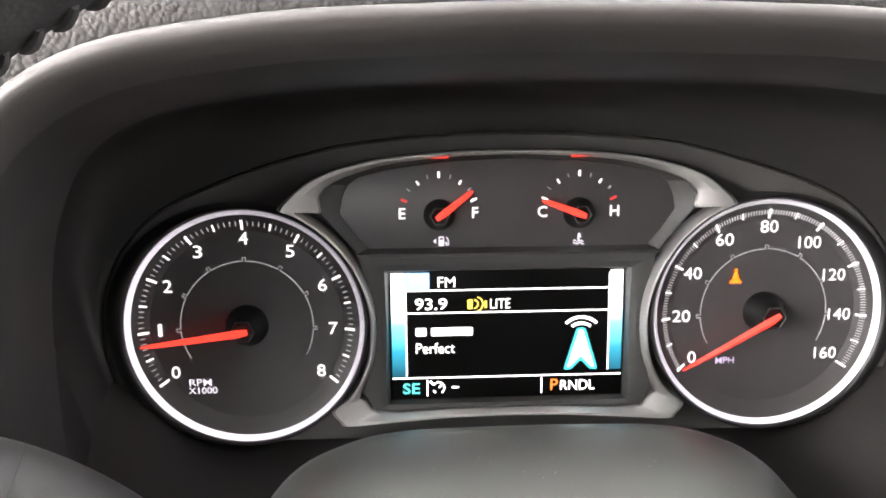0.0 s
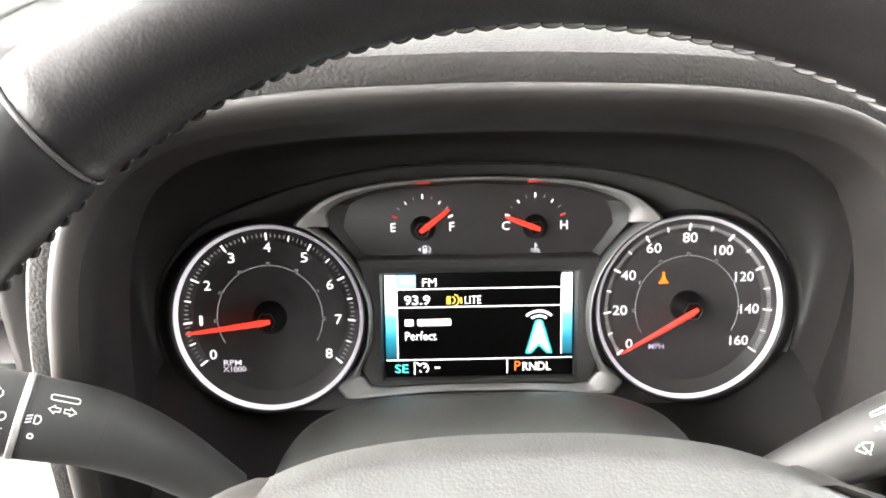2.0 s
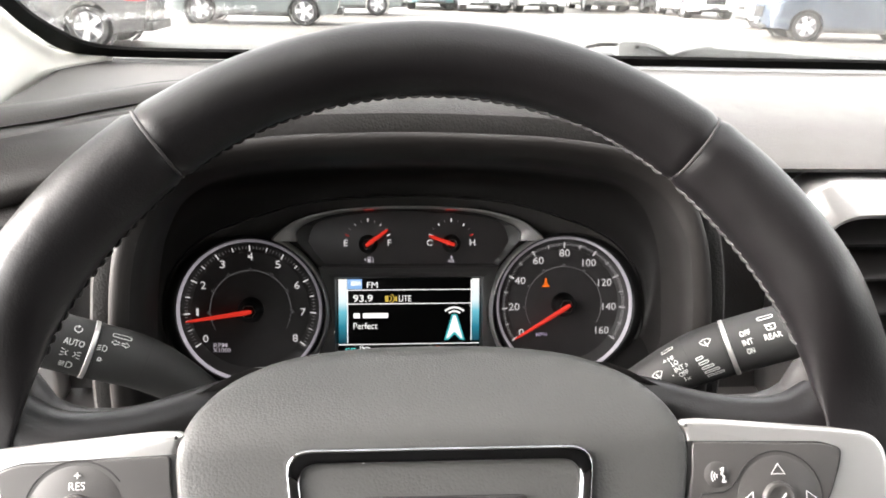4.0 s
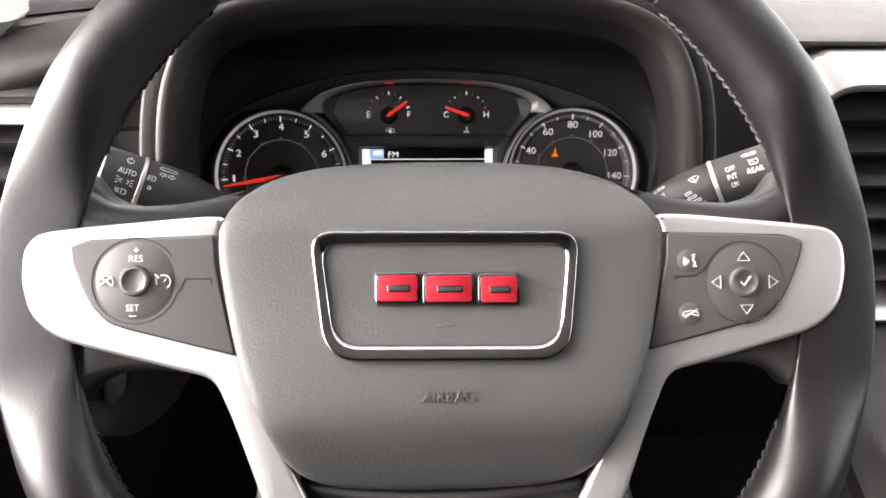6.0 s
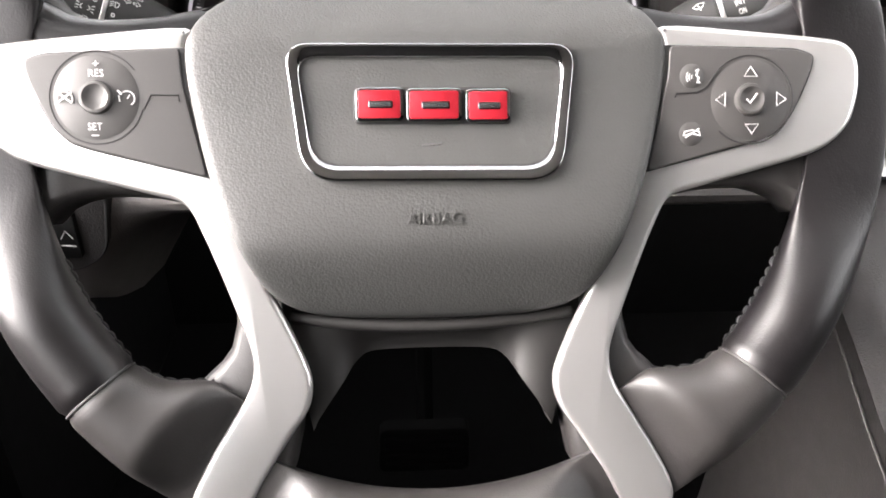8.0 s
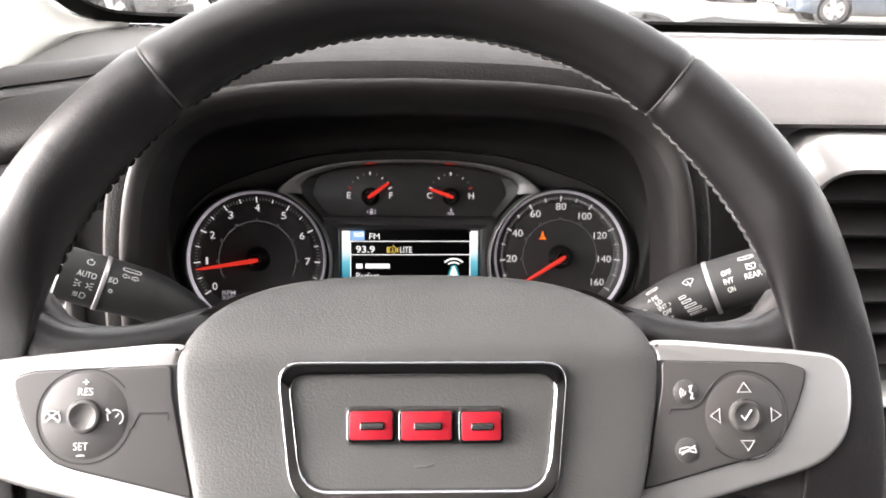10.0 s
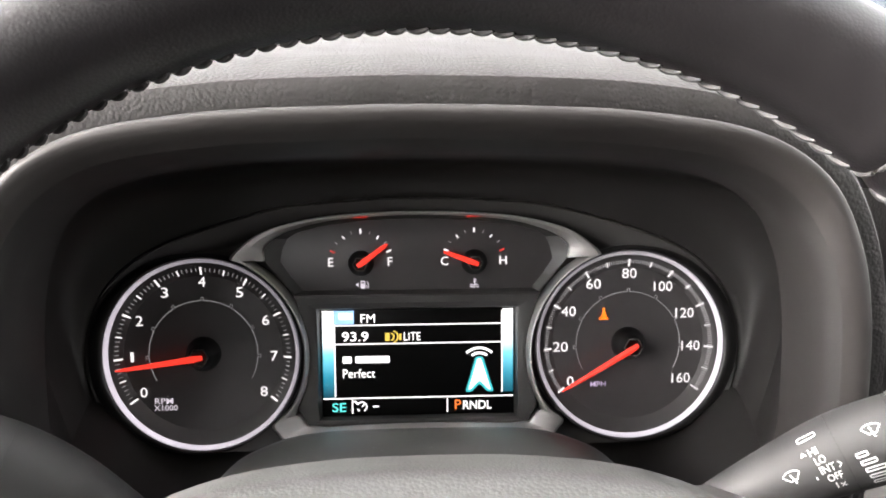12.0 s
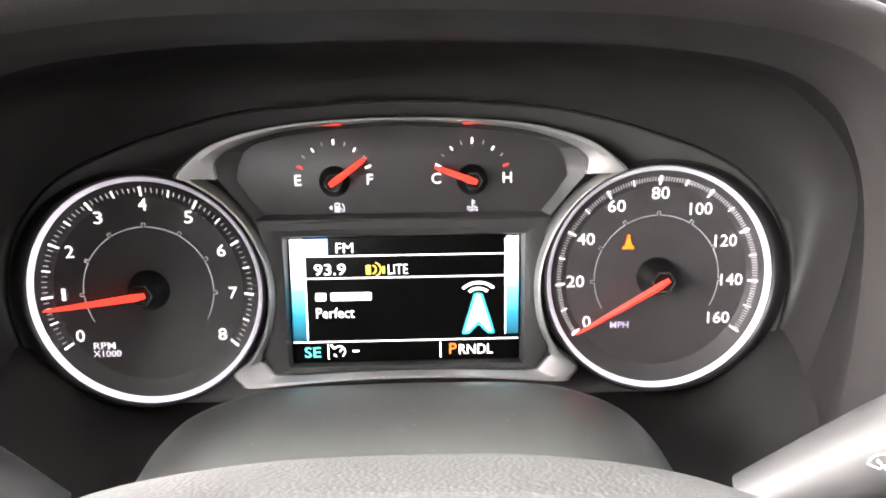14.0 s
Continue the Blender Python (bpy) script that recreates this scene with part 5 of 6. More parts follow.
def fr(s, lift):
    return [(a[0] * (1 - s) + b[0] * s, boss_y(a[0], a[1] * (1 - s) + b[1] * s) - lift, a[1] * (1 - s) + b[1] * s) for a, b in zip(frame_out, frame_in)]


part("badge_frame", loft([fr(0, -0.002), fr(0, 0.0010), fr(0.03, 0.0018), fr(0.08, 0.0023), fr(0.14, 0.0025), fr(0.30, 0.0024), fr(0.60, 0.0021), fr(0.84, 0.0018), fr(0.92, 0.0014), fr(0.98, 0.0006), fr(1.0, -0.0004), fr(1.0, -0.003)]), chrome, wheel, "chrome frame", smooth=50)

# badge: three plain red blocks with chrome edges
badge = part("badge", plate(rounded([(-0.0295, -0.0128), (0.0318, -0.0134), (0.0318, 0.0010), (-0.0295, 0.0016)], 0.002, 4), boss_y(0, -0.006) - 0.0012, boss_y(0, -0.006) + 0.002, 0.0004), gap_black, wheel, "badge of three red blocks with chrome edges")
for x0, x1 in ((-0.0289, -0.0102), (-0.0092, 0.0124), (0.0138, 0.0313)):
    zc = -0.0058 - 0.0006 * (x0 + x1) / 0.06
    lp = rounded([(x0, zc - 0.0066), (x1, zc - 0.0066), (x1, zc + 0.0066), (x0, zc + 0.0066)], 0.0026, 5)
    y0 = boss_y(0, -0.006)
    block = part("block", plate(lp, y0 - 0.0030, y0 - 0.001, 0.0006), chrome, badge, "chrome edge")
    part("enamel", plate(inset(lp, 0.0012), y0 - 0.0034, y0 - 0.0028, 0.0003), badge_red, block, "red enamel")
    cx0, wx = (x0 + x1) / 2, (x1 - x0) / 2
    bar = [(x0 + wx * 0.55, zc - 0.0011), (x1 - wx * 0.45, zc - 0.0011), (x1 - wx * 0.45, zc + 0.0009), (x0 + wx * 0.55, zc + 0.0009)]
    inlay = part("inlay", plate(rounded(bar, 0.0006, 3), y0 - 0.0038, y0 - 0.0033, 0.0003), chrome, block, "chrome inlay with a dark slot")
    slot = inset(rounded(bar, 0.0006, 3), 0.0005)
    for v in inlay.data.vertices:
        v.co.z = zc + (v.co.z - zc) * 1.5
    part("slot", plate([(p[0], zc + (p[1] - zc) * 1.9) for p in slot], y0 - 0.0040, y0 - 0.0036, 0.0001), gap_black, block)

# spokes: backing, silver trim and button pods, left and right
back_half = [(-0.0660, 0.0475), (-0.0790, 0.0452), (-0.0880, 0.0405), (-0.0970, 0.0368), (-0.1150, 0.0338), (-0.1340, 0.0336), (-0.1460, 0.0380), (-0.1530, 0.0470), (-0.1640, 0.0480), (-0.1690, 0.0300), (-0.1700, 0.0), (-0.1680, -0.0250), (-0.1640, -0.0460), (-0.1540, -0.0500),
             (-0.1480, -0.0438), (-0.1340, -0.0392), (-0.1100, -0.0402), (-0.0960, -0.0450), (-0.0860, -0.0600), (-0.0800, -0.0800), (-0.0830, -0.1020), (-0.0920, -0.1120), (-0.1020, -0.1240), (-0.1020, -0.1420), (-0.0900, -0.1550), (-0.0640, -0.1620),
             (-0.0560, -0.1420), (-0.0540, -0.1200), (-0.0580, -0.1000), (-0.0680, -0.0800), (-0.0780, -0.0400), (-0.0820, 0.0000), (-0.0700, 0.0300)]
trim_half = [(-0.0945, 0.0258), (-0.1300, 0.0235), (-0.1580, 0.0210), (-0.1690, 0.0188), (-0.1744, 0.0130), (-0.1756, 0.0045), (-0.1748, -0.0040), (-0.1715, -0.0140), (-0.1640, -0.0218), (-0.1540, -0.0266), (-0.1340, -0.0322), (-0.1090, -0.0388), (-0.0970, -0.0428), (-0.0905, -0.0545), (-0.0842, -0.0700),
             (-0.0775, -0.0880), (-0.0732, -0.1005), (-0.0722, -0.1090), (-0.0745, -0.1185), (-0.0832, -0.1330), (-0.0905, -0.1450), (-0.0985, -0.1620), (-0.0960, -0.1700), (-0.0790, -0.1700), (-0.0690, -0.1540), (-0.0580, -0.1370), (-0.0505, -0.1255), (-0.0490, -0.1140),
             (-0.0535, -0.1010), (-0.0595, -0.0880), (-0.0650, -0.0770), (-0.0715, -0.0630), (-0.0785, -0.0420), (-0.0865, -0.0190), (-0.0930, 0.0060), (-0.0945, 0.0190)]
pod_half = [(-0.0964, 0.0177), (-0.1480, 0.0158), (-0.1555, 0.0135), (-0.1545, 0.0080), (-0.1505, -0.0020), (-0.1455, -0.0115), (-0.1390, -0.0180), (-0.1310, -0.0208), (-0.0872, -0.0322), (-0.0922, -0.0110), (-0.0960, 0.0070)]
gap_half = [(-0.0930, 0.0180), (-0.1480, 0.0164), (-0.1562, 0.0138), (-0.1551, 0.0078), (-0.1511, -0.0023), (-0.1460, -0.0119), (-0.1393, -0.0186), (-0.1311, -0.0215), (-0.0840, -0.0335), (-0.0885, -0.0110), (-0.0925, 0.0070)]


def trim_y(x, z):
    """The silver bends back where it meets the rim and towards the bottom."""
    ax = abs(x)
    return -(0.0022 - 3.0 * max(0.0, ax - 0.168) ** 2)


def skin(loop, lift, edge, back, bm=None):
    lp = [np.array(p, float) for p in loop]
    lay = [(0.0, -back), (0.0, lift - edge * 0.8), (edge * 0.12, lift - edge * 0.42), (edge * 0.35, lift - edge * 0.16), (edge * 0.68, lift - edge * 0.04), (edge, lift)]
    return loft([[(p[0], trim_y(p[0], p[1]) - h if h > -0.004 else trim_y(p[0], p[1]) - h, p[1]) for p in inset(lp, d)] for d, h in lay], True, True, True, bm)


def sunk(p):
    """How far the spoke drops back where it runs under the boss."""
    return (0.010 + 0.020 * min(1.0, max(0.0, (0.122 - abs(p[0])) / 0.036))) * (1.0 if p[1] > 0.0 else 0.0)


def side_of(loop, s):
    return loop if s < 0 else [(-x, z) for x, z in reversed(loop)]


def icon_stroke(pts, cx, cz, width=0.0004, closed=False, bm=None, lift=0.0022):
    return stroke([(cx + x, cz + z) for x, z in pts], width, trim_y(cx, cz) - lift, 0.0003, bm, closed)


for s in (-1, 1):
    bl = curve_through(side_of(back_half, s), 2)
    lay = [(0.006, 0.030), (0.0, 0.022), (0.0, 0.012), (0.0007, 0.0078), (0.0020, 0.0050), (0.0045, 0.0030)]
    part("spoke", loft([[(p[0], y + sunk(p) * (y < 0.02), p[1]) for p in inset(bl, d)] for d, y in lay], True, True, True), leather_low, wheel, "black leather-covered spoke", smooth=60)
    tl = curve_through(side_of(trim_half, s), 4)
    trim = part("spoke_trim", skin(tl, 0.0, 0.0026, 0.004), satin_silver, wheel, "satin silver spoke trim", smooth=50)
    pl = rounded(side_of(pod_half, s), 0.0025, 3)
    part("pod_gap", skin(rounded(side_of(gap_half, s), 0.0025, 3), 0.0004, 0.0002, 0.002), gap_black, trim)
    pod = part("button_pod", skin(pl, 0.0012, 0.0007, 0.002), pod_plastic, trim, "dark grey button panel")
    cx, cz, r = (-0.1282, -0.0010, 0.0178) if s < 0 else (0.1290, -0.0042, 0.0176)
    y0 = trim_y(cx, cz) - 0.0012
    # round pad with its groove and the round key in the middle
    span = (35, 345) if s < 0 else (-135, 150)
    part("pad_groove", sweep([(x, y0 + 0.0001, z) for x, z in arc(cx, cz, r, *span, 48)], 0.00035, 6), gap_black, pod)
    if s < 0:
        part("pad_groove", sweep([(cx + 0.0178, y0, cz - 0.0046), (cx + 0.0205, y0, cz + 0.0008), (cx + 0.0310, y0, cz + 0.0006), (cx + 0.0312, y0, cz - 0.0020)], 0.00035, 6), gap_black, pod)
    else:
        part("pad_groove", sweep([(cx - 0.0305, y0, cz + 0.0010), (cx - 0.0300, y0, cz + 0.0026), (cx - 0.0215, y0, cz + 0.0030), (cx - 0.0175, y0, cz + 0.0052), (cx - 0.0125, y0, cz + 0.0125)], 0.00035, 6), gap_black, pod)
    part("pad", lathe([(0.0001, y0 - 0.0006), (r * 0.86, y0 - 0.0004), (r * 0.96, y0 + 0.0004)], 48, (cx, cz)), pod_plastic, pod)
    part("centre_key", lathe([(0.0001, y0 - 0.0014), (0.0035, y0 - 0.0015), (0.0050, y0 - 0.0024), (0.0060, y0 - 0.0022), (0.0066, y0 - 0.0006), (0.0066, y0)], 36, (cx, cz)), pod_plastic, pod, "round key")
    ic = []
    if s < 0:
        part("key_word", moved(lettering("RES", 0.0028, 0.0056, 0.0), cx + 0.0004, y0 - 0.0010, cz + 0.0092), print_white, pod, smooth=0)
        part("key_word", moved(lettering("SET", 0.0028, 0.0054, 0.0), cx - 0.0007, y0 - 0.0009, cz - 0.0112), print_white, pod, smooth=0)
        icon = icon_stroke([(-0.0011, 0), (0.0011, 0)], cx + 0.0004, cz + 0.0128)
        icon_stroke([(0, -0.0011), (0, 0.0011)], cx + 0.0004, cz + 0.0128, bm=icon)
        icon_stroke([(-0.0014, 0), (0.0014, 0)], cx - 0.0007, cz - 0.0146, bm=icon)
        icon_stroke(arc(0, -0.0008, 0.0030, 205, 60, 12), cx - 0.0118, cz, bm=icon)
        icon_stroke(arc(0, -0.0008, 0.0030, 120, -25, 12), cx - 0.0118, cz, bm=icon)
        icon_stroke([(-0.0026, 0.0020), (0.0026, -0.0020)], cx - 0.0118, cz, 0.0007, bm=icon)
        icon_stroke([(-0.0026, -0.0020), (0.0026, 0.0020)], cx - 0.0118, cz, 0.0007, bm=icon)
        icon_stroke(arc(0.0002, -0.0006, 0.0028, 120, -60, 14), cx + 0.0116, cz, bm=icon)
        icon_stroke([(0.0002, -0.0006), (0.0013, 0.0008)], cx + 0.0116, cz, bm=icon)
        icon_stroke([(-0.0034, 0.0026), (-0.0018, 0.0010)], cx + 0.0116, cz, 0.0008, bm=icon)
        icon_stroke([(-0.0030, 0.0008), (-0.0026, -0.0018)], cx + 0.0116, cz, bm=icon)
    else:
        tri = [(-0.0027, -0.0016), (0.0027, -0.0016), (0.0, 0.0022)]

        def turned(k):
            c, sn = math.cos(radians(90 * k)), math.sin(radians(90 * k))
            return [(x * c - z * sn, x * sn + z * c) for x, z in tri]

        icon = icon_stroke(turned(0), cx, cz + 0.0108, 0.00042, True)
        icon_stroke(turned(1), cx - 0.0120, cz, 0.00042, True, bm=icon)
        icon_stroke(turned(3), cx + 0.0124, cz, 0.00042, True, bm=icon)
        icon_stroke(turned(2), cx + 0.0006, cz - 0.0115, 0.00042, True, bm=icon)
        icon_stroke([(-0.0021, 0.0001), (-0.0007, -0.0016), (0.0021, 0.0022)], cx, cz, 0.0006, bm=icon, lift=0.0034)
        for k, rr in enumerate((0.0012, 0.0022, 0.0032)):
            icon_stroke(arc(0.0008, -0.0002, rr, 215, 145, 6), cx - 0.0238, cz + 0.0093, 0.0004, bm=icon)
        icon_stroke([(0.0010, 0.0022), (0.0022, 0.0030), (0.0014, 0.0004), (0.0024, -0.0004), (0.0018, -0.0024), (0.0030, -0.0022)], cx - 0.0236, cz + 0.0092, 0.0007, bm=icon)
        icon_stroke([(-0.0034, -0.0008), (-0.0030, 0.0008), (0.0, 0.0014), (0.0030, 0.0008), (0.0034, -0.0008), (0.0018, -0.0004), (0.0, 0.0002), (-0.0018, -0.0004)], cx - 0.0240, cz - 0.0134, 0.0005, True, bm=icon)
        icon_stroke([(-0.0026, -0.0016), (0.0030, 0.0020)], cx - 0.0240, cz - 0.0134, 0.0005, bm=icon)
        for bx, bz in ((-0.0238, 0.0095), (-0.0240, -0.0134)):
            part("key", lathe([(0.0001, y0 - 0.0007), (0.0040, y0 - 0.0006), (0.0052, y0 + 0.0002)], 28, (cx + bx, cz + bz)), pod_plastic, pod)
    part("key_sign", icon, print_white, pod, "white printed signs", smooth=0)

# leather horns that run from the boss to the rim above the silver
for s in (-1, 1):
    horn_path = curve_through([(s * x, y, z) for x, y, z in ((0.070, 0.041, 0.0390), (0.090, 0.030, 0.0312), (0.110, 0.0215, 0.0240), (0.130, 0.0150, 0.0208), (0.146, 0.0138, 0.0222), (0.158, 0.0138, 0.0280))], 6, False)
    girth = [float(v[0]) for v in curve_through([(r, 0.0) for r in (0.0080, 0.0100, 0.0112, 0.0118, 0.0124, 0.0126)], 6, False)]
    part("spoke_horn", sweep([tuple(p) for p in horn_path], girth, 28), leather, wheel, "rounded black leather shoulder of the spoke", smooth=60)

# lower middle piece between the two lower spokes
open_path = np.array(curve_through(mirrored([(-0.0500, -0.1380), (-0.0472, -0.1320), (-0.0375, -0.1180), (-0.0325, -0.1108), (-0.0260, -0.1070), (-0.0120, -0.1061), (0.0, -0.1060)]), 4, False))


def bridge_row(f, back=0.0):
    """One line along the bridge, from its ridge (f = 0) to the edge of the opening (f = 1), hollowed in the middle."""
    row = []
    for k, low in enumerate(open_path):
        x = -0.062 + 0.124 * k / (len(open_path) - 1)
        w = min(1.0, max(0.0, (abs(x) - 0.020) / 0.030))
        hollow = 0.015 * (1 - w * w * (3 - 2 * w))
        y = 0.0068 + 0.7 * x * x + hollow * math.sin(f * math.pi / 2) ** 0.8 + back
        row.append((x * (1 - f) + low[0] * f, y, (-0.0940 + 1.4 * x * x) * (1 - f) + low[1] * f))
    return row


part("lower_bridge", loft([[(x, 0.034, z + 0.012) for x, y, z in bridge_row(0)], [(x, y + 0.001, z + 0.010) for x, y, z in bridge_row(0)]] + [bridge_row(f) for f in (0.0, 0.1, 0.22, 0.36, 0.5, 0.65, 0.8, 0.92, 1.0)] + [bridge_row(1.0, 0.003), bridge_row(1.0, 0.016)], False), bridge_plastic, wheel, "dark grey lower bridge", smooth=60)
part("bridge_edge", sweep([(x, 0.0058 + 0.7 * x * x, -0.0940 + 1.4 * x * x) for x in np.linspace(-0.058, 0.058, 25)], 0.0027, 10), bridge_plastic, wheel)
part("hub", lathe([(0.055, 0.020), (0.060, 0.035), (0.056, 0.07)], 40, (0.0, -0.02), cap=True), hood_plastic, wheel)


# ---- stalks ----
def stalk(name, pts, radii, label, ring_at, seam_at):
    """A stalk along 3D points from its tip to the column. Returns the thing and a function that wraps flat signs on its surface."""
    ob = thing(name, MC, label, "stalk")
    path = [Vector(q) for q in curve_through([tuple(p) for p in pts], 8, False)]
    rad = [float(v) for v in np.array(curve_through([(r, 0.0) for r in radii], 8, False))[:, 0]]
    reach = np.concatenate([[0.0], np.cumsum([(b - a).length for a, b in zip(path, path[1:])])])
    xyz = np.array([tuple(p) for p in path])

    def centre(a):
        return Vector([float(np.interp(a, reach, xyz[:, i])) for i in range(3)])

    def radius(a):
        return float(np.interp(a, reach, rad))

    def along_axis(a):
        return (centre(min(a + 0.004, reach[-1])) - centre(max(a - 0.004, 0.0))).normalized()

    first = along_axis(0.0)
    part("lever", sweep([path[0] - first * 0.0018, path[0] - first * 0.0007] + path, [rad[0] * 0.60, rad[0] * 0.92] + rad, 36), stalk_plastic, ob, "black grained lever", smooth=50)
    for at, mat, grow, wide, nm in ((ring_at, satin_silver, 1.03, 0.0014, "ring"), (ring_at + 0.0024, gap_black, 1.008, 0.0004, "groove"), (seam_at, gap_black, 1.008, 0.0003, "seam")):
        c, d, rr = centre(at), along_axis(at), radius(at)
        part(nm, sweep([c - d * wide, c - d * wide * 0.6, c + d * wide * 0.6, c + d * wide], [rr * 0.98, rr * grow, rr * grow, rr * 0.98], 36), mat, ob)

    def place(bm, along, around, lift=0.0003, flip=1):
        """Wraps a flat drawing (x, z) on the lever; along in metres from the tip, around in degrees from the side that faces the driver."""
        for v in bm.verts:
            a = along + v.co.x * flip
            ax, rr = along_axis(a), radius(a) + lift
            facing = (Vector((0, -1, 0)) - ax * Vector((0, -1, 0)).dot(ax)).normalized()
            upv = ax.cross(facing)
            if upv.z < 0:
                upv = -upv
            th = radians(around) + v.co.z / rr
            v.co = centre(a) + facing * (rr * math.cos(th)) + upv * (rr * math.sin(th))
        return bm

    return ob, place


left_stalk, put = stalk("light_stalk", [(-0.1785, -0.1420, 0.0140), (-0.1600, -0.1350, 0.0068), (-0.1395, -0.1275, -0.0012), (-0.1205, -0.1200, -0.0140), (-0.1000, -0.111, -0.034)], [0.0136, 0.0138, 0.0132, 0.0114, 0.0085], "black light switch stalk with white signs", 0.0200, 0.0450)
part("sign", put(lettering("AUTO", 0.0030, 0.0092, 0.008), 0.0118, 22), print_white, left_stalk, smooth=0)
bm = stroke(arc(0, 0, 0.0017, 60, 400, 16), 0.0004, 0)
stroke([(0, 0.0008), (0, 0.0024)], 0.0004, 0, bm=bm)
part("sign", put(bm, 0.0118, 50), print_white, left_stalk, smooth=0)
bm = bmesh.new()
for sx in (-1, 1):
    stroke(arc(sx * 0.0012, 0, 0.0010, 90, 270, 8) if sx < 0 else arc(sx * 0.0012, 0, 0.0010, -90, 90, 8), 0.0004, 0, bm=bm)
    for dz in (-0.0010, 0, 0.0010):
        stroke([(sx * 0.0028, dz * 1.2), (sx * 0.0044, dz * 1.7)], 0.0004, 0, bm=bm)
part("sign", put(bm, 0.0118, 0), print_white, left_stalk, smooth=0)
bm = stroke(arc(0.0008, 0, 0.0017, -90, 90, 10) + [(0.0, 0.0017), (0.0, -0.0017)], 0.0005, 0, closed=True)
for dz in (-0.0012, -0.0004, 0.0004, 0.0012):
    stroke([(-0.0034, dz), (-0.0010, dz)], 0.0004, 0, bm=bm)
part("sign", put(bm, 0.0118, -24), print_white, left_stalk, smooth=0)
bm = stroke(arc(0.0006, 0, 0.0013, -90, 90, 10) + [(0.0, 0.0013), (0.0, -0.0013)], 0.0004, 0, closed=True)
for dz in (-0.0010, 0.0, 0.0010):
    stroke([(-0.0026, dz - 0.0003), (-0.0008, dz + 0.0003)], 0.0004, 0, bm=bm)
part("sign", put(bm, 0.0246, 24), print_white, left_stalk, smooth=0)
part("sign", put(stroke(arc(0, 0, 0.0008, 0, 345, 10), 0.0005, 0, closed=True), 0.0246, 2), print_white, left_stalk, smooth=0)
bm = stroke([(-0.0040, 0), (-0.0022, 0.0014), (-0.0022, 0.0006), (-0.0006, 0.0006), (-0.0006, -0.0006), (-0.0022, -0.0006), (-0.0022, -0.0014)], 0.0004, 0, closed=True)
stroke([(0.0040, 0), (0.0022, 0.0014), (0.0022, 0.0006), (0.0006, 0.0006), (0.0006, -0.0006), (0.0022, -0.0006), (0.0022, -0.0014)], 0.0004, 0, closed=True, bm=bm)
part("sign", put(bm, 0.0318, 40), print_white, left_stalk, smooth=0)

bm = stroke(rounded([(-0.0042, -0.0010), (0.0042, -0.0010), (0.0042, 0.0010), (-0.0042, 0.0010)], 0.0008, 3), 0.0004, 0, closed=True)
part("sign", put(bm, 0.0318, 57), print_white, left_stalk, "worn printed sign", smooth=0)

right_stalk, put = stalk("wiper_stalk", [(0.1860, -0.1505, 0.0145), (0.1600, -0.1395, 0.0045), (0.1420, -0.1320, -0.0040), (0.1220, -0.124, -0.0170), (0.1000, -0.113, -0.0345)], [0.0142, 0.0142, 0.0136, 0.0115, 0.0090], "black wiper switch stalk with white signs", 0.0315, 0.0520)
for word, around in (("OFF", 22), ("INT", 4), ("ON", -14)):
    part("sign", put(lettering(word, 0.0029, 0.0050 if word != "ON" else 0.0036, 0.008), 0.0222, around + 14, flip=-1), print_white, right_stalk, smooth=0)
part("sign", put(lettering("REAR", 0.0029, 0.0084, 0.008), 0.0100, 17, flip=-1), print_white, right_stalk, smooth=0)


def wiper_sign(arm=True):
    """A wiped fan of glass with the arm inside it."""
    bm = stroke(arc(0, -0.0022, 0.0044, 130, 50, 10) + arc(0, -0.0022, 0.0014, 50, 130, 5), 0.0004, 0, closed=True)
    if arm:
        stroke([(0.0004, -0.0022), (-0.0004, 0.0012)], 0.0005, 0, bm=bm)
    return bm


bm = stroke(rounded([(-0.0018, -0.0014), (0.0020, -0.0014), (0.0024, 0.0014), (-0.0020, 0.0014)], 0.0005, 3), 0.0005, 0, closed=True)
stroke([(-0.0024, 0.0020), (0.0006, -0.0004)], 0.0005, 0, bm=bm)
part("sign", put(bm, 0.0100, 35, flip=-1), print_white, right_stalk, smooth=0)
bm = stroke(rounded([(-0.0036, -0.0009), (0.0036, -0.0009), (0.0036, 0.0009), (-0.0036, 0.0009)], 0.0007, 3), 0.0005, 0, closed=True)
part("sign", put(bm, 0.0110, 58, flip=-1), print_white, right_stalk, "worn printed sign", smooth=0)
part("sign", put(wiper_sign(), 0.0410, 42, flip=-1), print_white, right_stalk, smooth=0)
for k in range(5):
    half = 0.0017 + 0.0007 * k
    part("sign", put(stroke(rounded([(-half, -0.0006), (half, -0.0006), (half, 0.0006), (-half, 0.0006)], 0.0002, 2), 0.0005, 0, closed=True), 0.0466 - 0.0011 * k, 18 - 11 * k, flip=-1), print_white, right_stalk, smooth=0)
for word, at, around, w in (("HI", 0.0596, 45, 0.0028), ("LO", 0.0588, 31, 0.0034), ("INT", 0.0580, 17, 0.0050), ("OFF", 0.0572, 3, 0.0050), ("1x", 0.0566, -11, 0.0034)):
    part("sign", put(lettering(word, 0.0025, w, 0.004), at, around, flip=-1), print_white, right_stalk, smooth=0)
bm = stroke([(0.0003, -0.0034), (0, 0.0060)], 0.0004, 0)
stroke([(-0.0008, 0.0048), (0, 0.0062), (0.0008, 0.0048)], 0.0004, 0, bm=bm)
part("sign", put(bm, 0.0628, 22, flip=-1), print_white, right_stalk, smooth=0)
part("sign", put(stroke([(-0.0006, -0.0009), (0.0005, 0.0), (-0.0006, 0.0009)], 0.0004, 0), 0.0538, 17, flip=-1), print_white, right_stalk, smooth=0)
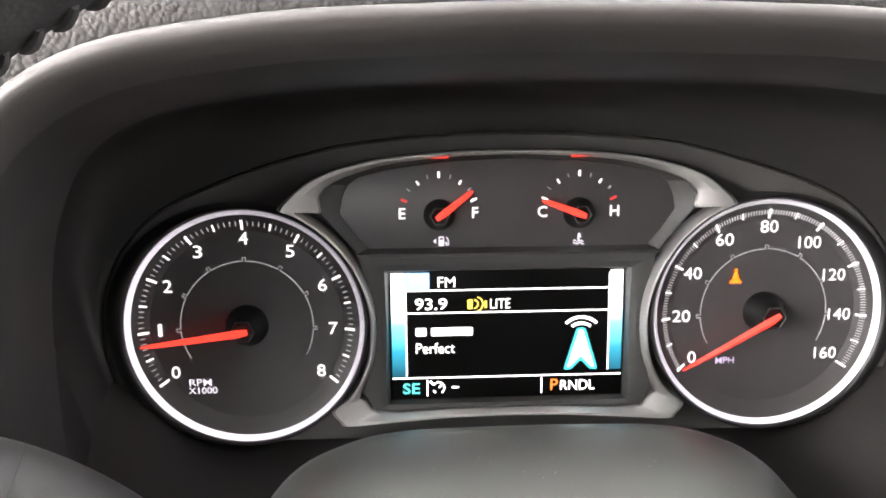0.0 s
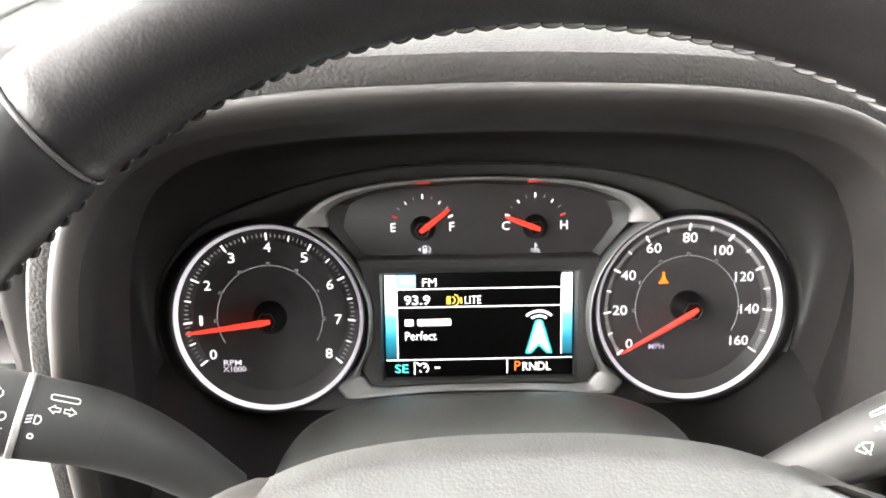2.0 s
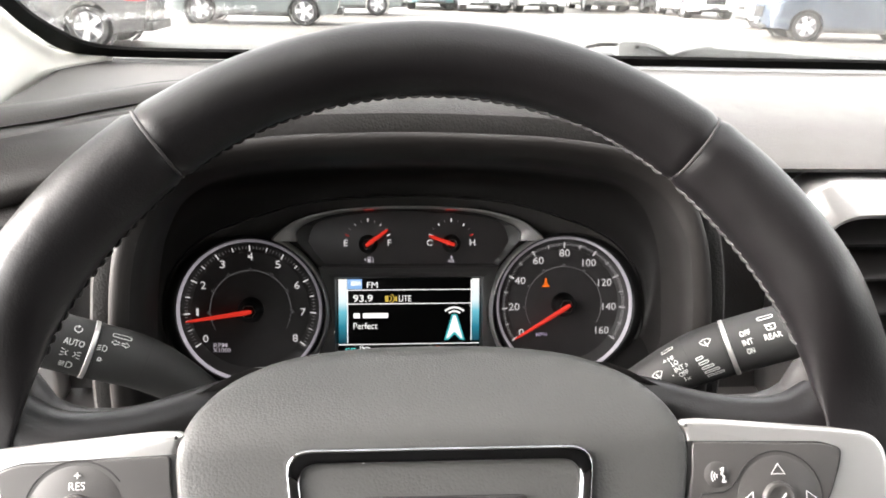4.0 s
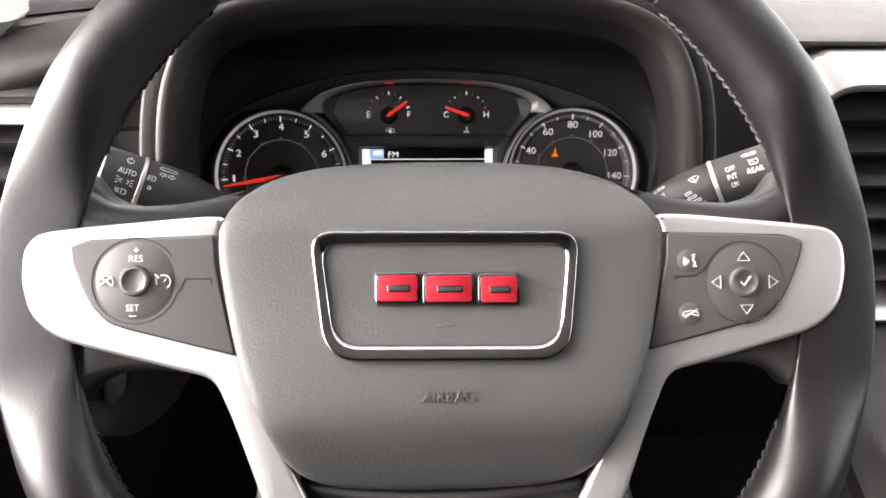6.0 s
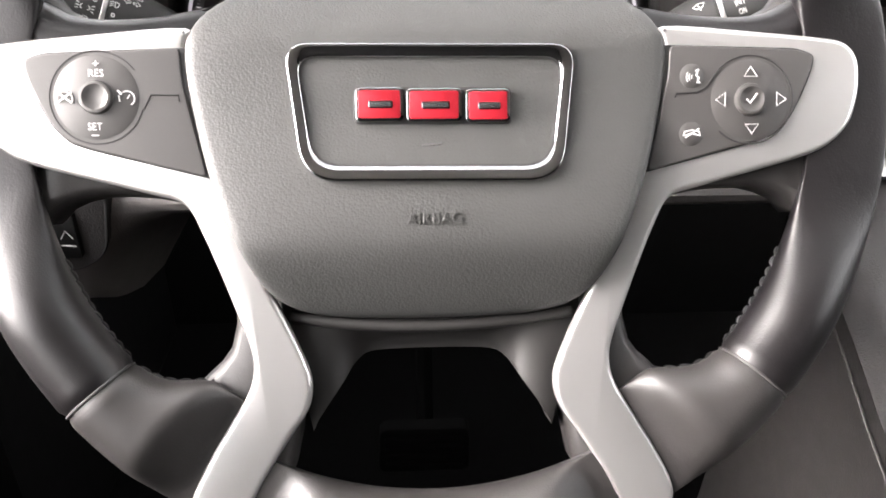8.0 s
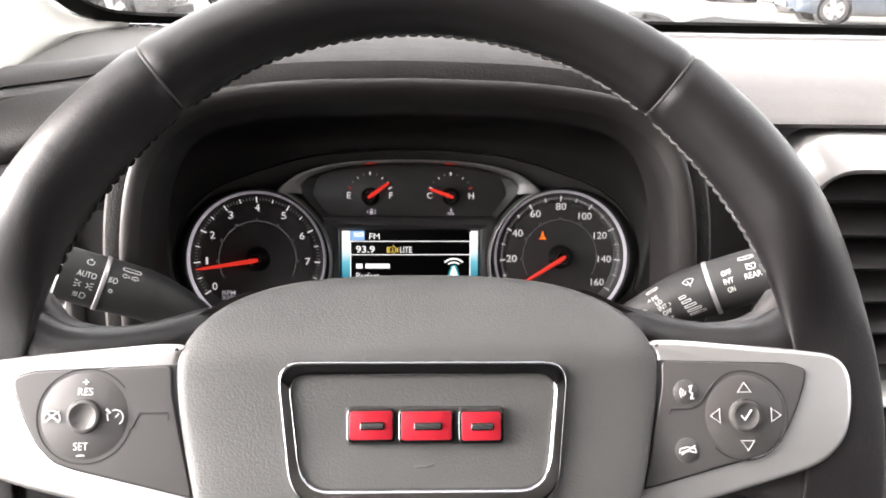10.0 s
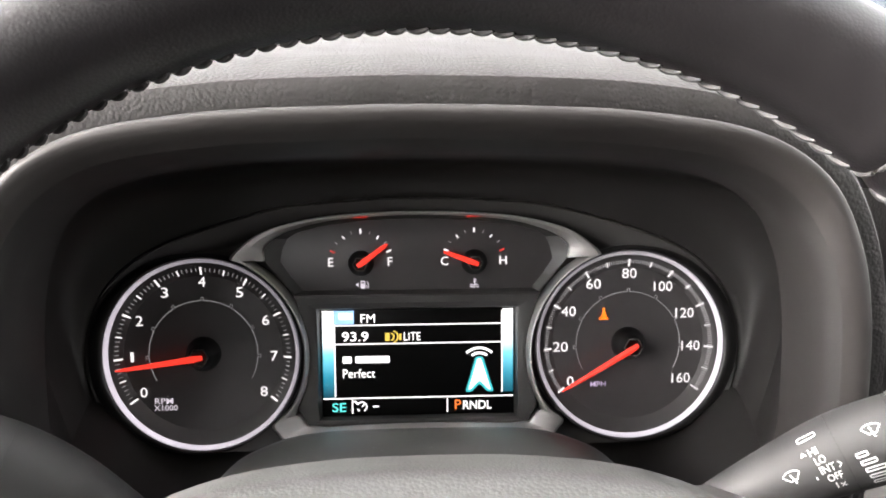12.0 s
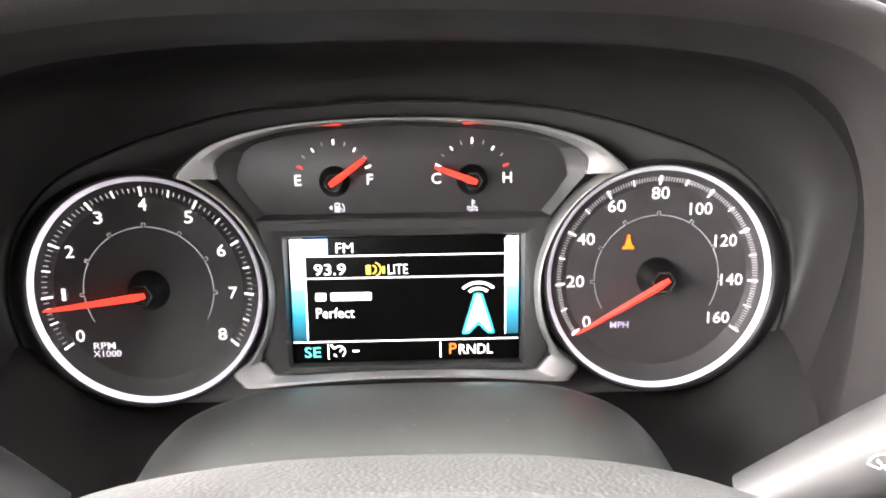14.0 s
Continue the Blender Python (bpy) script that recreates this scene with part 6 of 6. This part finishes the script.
part("sign", put(wiper_sign(), 0.0690, 24, flip=-1), print_white, right_stalk, smooth=0)
bm = stroke(rounded([(-0.0030, -0.0008), (0.0030, -0.0008), (0.0030, 0.0008), (-0.0030, 0.0008)], 0.0006, 3), 0.0005, 0, closed=True)
part("sign", put(bm, 0.0595, 68, flip=-1), print_white, right_stalk, "worn printed sign", smooth=0)

# ---- switch panel beside the column, pedal and console ----
switch = thing("switch_panel", MK, "dark dashboard switch panel with lamp keys", "switch panel")
lp = rounded([(-0.285, -0.090), (-0.208, -0.090), (-0.218, -0.138), (-0.240, -0.152), (-0.285, -0.152)], [0.004, 0.010, 0.012, 0.008, 0.004], 5)
part("surround", sweep([(x, -0.060 - (z + 0.12) * 0.1, z) for x, z in lp], 0.0011, 6, True), gap_black, switch)
part("plate", plate(lp, -0.059, -0.045, 0.001), dash_low, switch)
part("key", moved(plate(rounded([(-0.020, -0.017), (0.016, -0.017), (0.016, 0.017), (-0.020, 0.017)], 0.002, 3), -0.064, -0.05, 0.001), -0.249, 0, -0.122), hub_black, switch, "black lamp key")
bm = stroke([(-0.004, -0.002), (0.0, 0.004), (0.004, -0.002)], 0.0008, -0.0645)
stroke([(-0.005, -0.007), (0.005, -0.008)], 0.0008, -0.0645, bm=bm)
part("key_sign", moved(bm, -0.240, 0, -0.121), print_white, switch, smooth=0)

pedal = thing("brake_pedal", MK, "black rubber brake pedal in the dark footwell", "pedal")
lp = rounded([(-0.045, -0.545), (0.062, -0.545), (0.060, -0.478), (-0.042, -0.478)], 0.012, 5)
part("pad", plate(lp, 0.118, 0.135, 0.004), pedal_rubber, pedal)
for k in range(4):
    part("groove", box(-0.036, 0.053, 0.115, 0.120, -0.495 - 0.013 * k, -0.489 - 0.013 * k, 0.001), pedal_rubber, pedal)
part("arm", sweep([(0.01, 0.14, -0.50), (0.01, 0.20, -0.40), (0.01, 0.26, -0.20)], 0.010, 8), pedal_rubber, pedal)

console = thing("centre_console", MK, "dark moulded centre console beside the footwell", "console", kind="structure")
prof = curve_through([(-0.9, -0.28), (-0.40, -0.26), (-0.22, -0.22), (-0.10, -0.16), (0.0, -0.12)], 5, False)
bm = bmesh.new()
loft([[(0.315, y, z) for y, z in prof] + [(0.315, 0.05, -0.69), (0.315, -0.9, -0.69)], [(0.300, y, z - 0.015) for y, z in prof] + [(0.300, 0.05, -0.69), (0.300, -0.9, -0.69)]], True, True, True, bm)
part("side", bm, dash_low, console)
bm = bmesh.new()
loft([[(0.55, y, z + 0.004) for y, z in prof] + [(0.55, 0.05, -0.5), (0.55, -0.9, -0.5)], [(0.325, y, z + 0.004) for y, z in prof] + [(0.325, 0.05, -0.5), (0.325, -0.9, -0.5)], [(0.316, y, z - 0.004) for y, z in prof] + [(0.316, 0.05, -0.5), (0.316, -0.9, -0.5)]], True, True, True, bm)
part("top", bm, dash_low, console)
part("edge_piping", sweep([(0.298, y, z - 0.03) for y, z in prof], 0.0012, 6), bezel_grey, console)
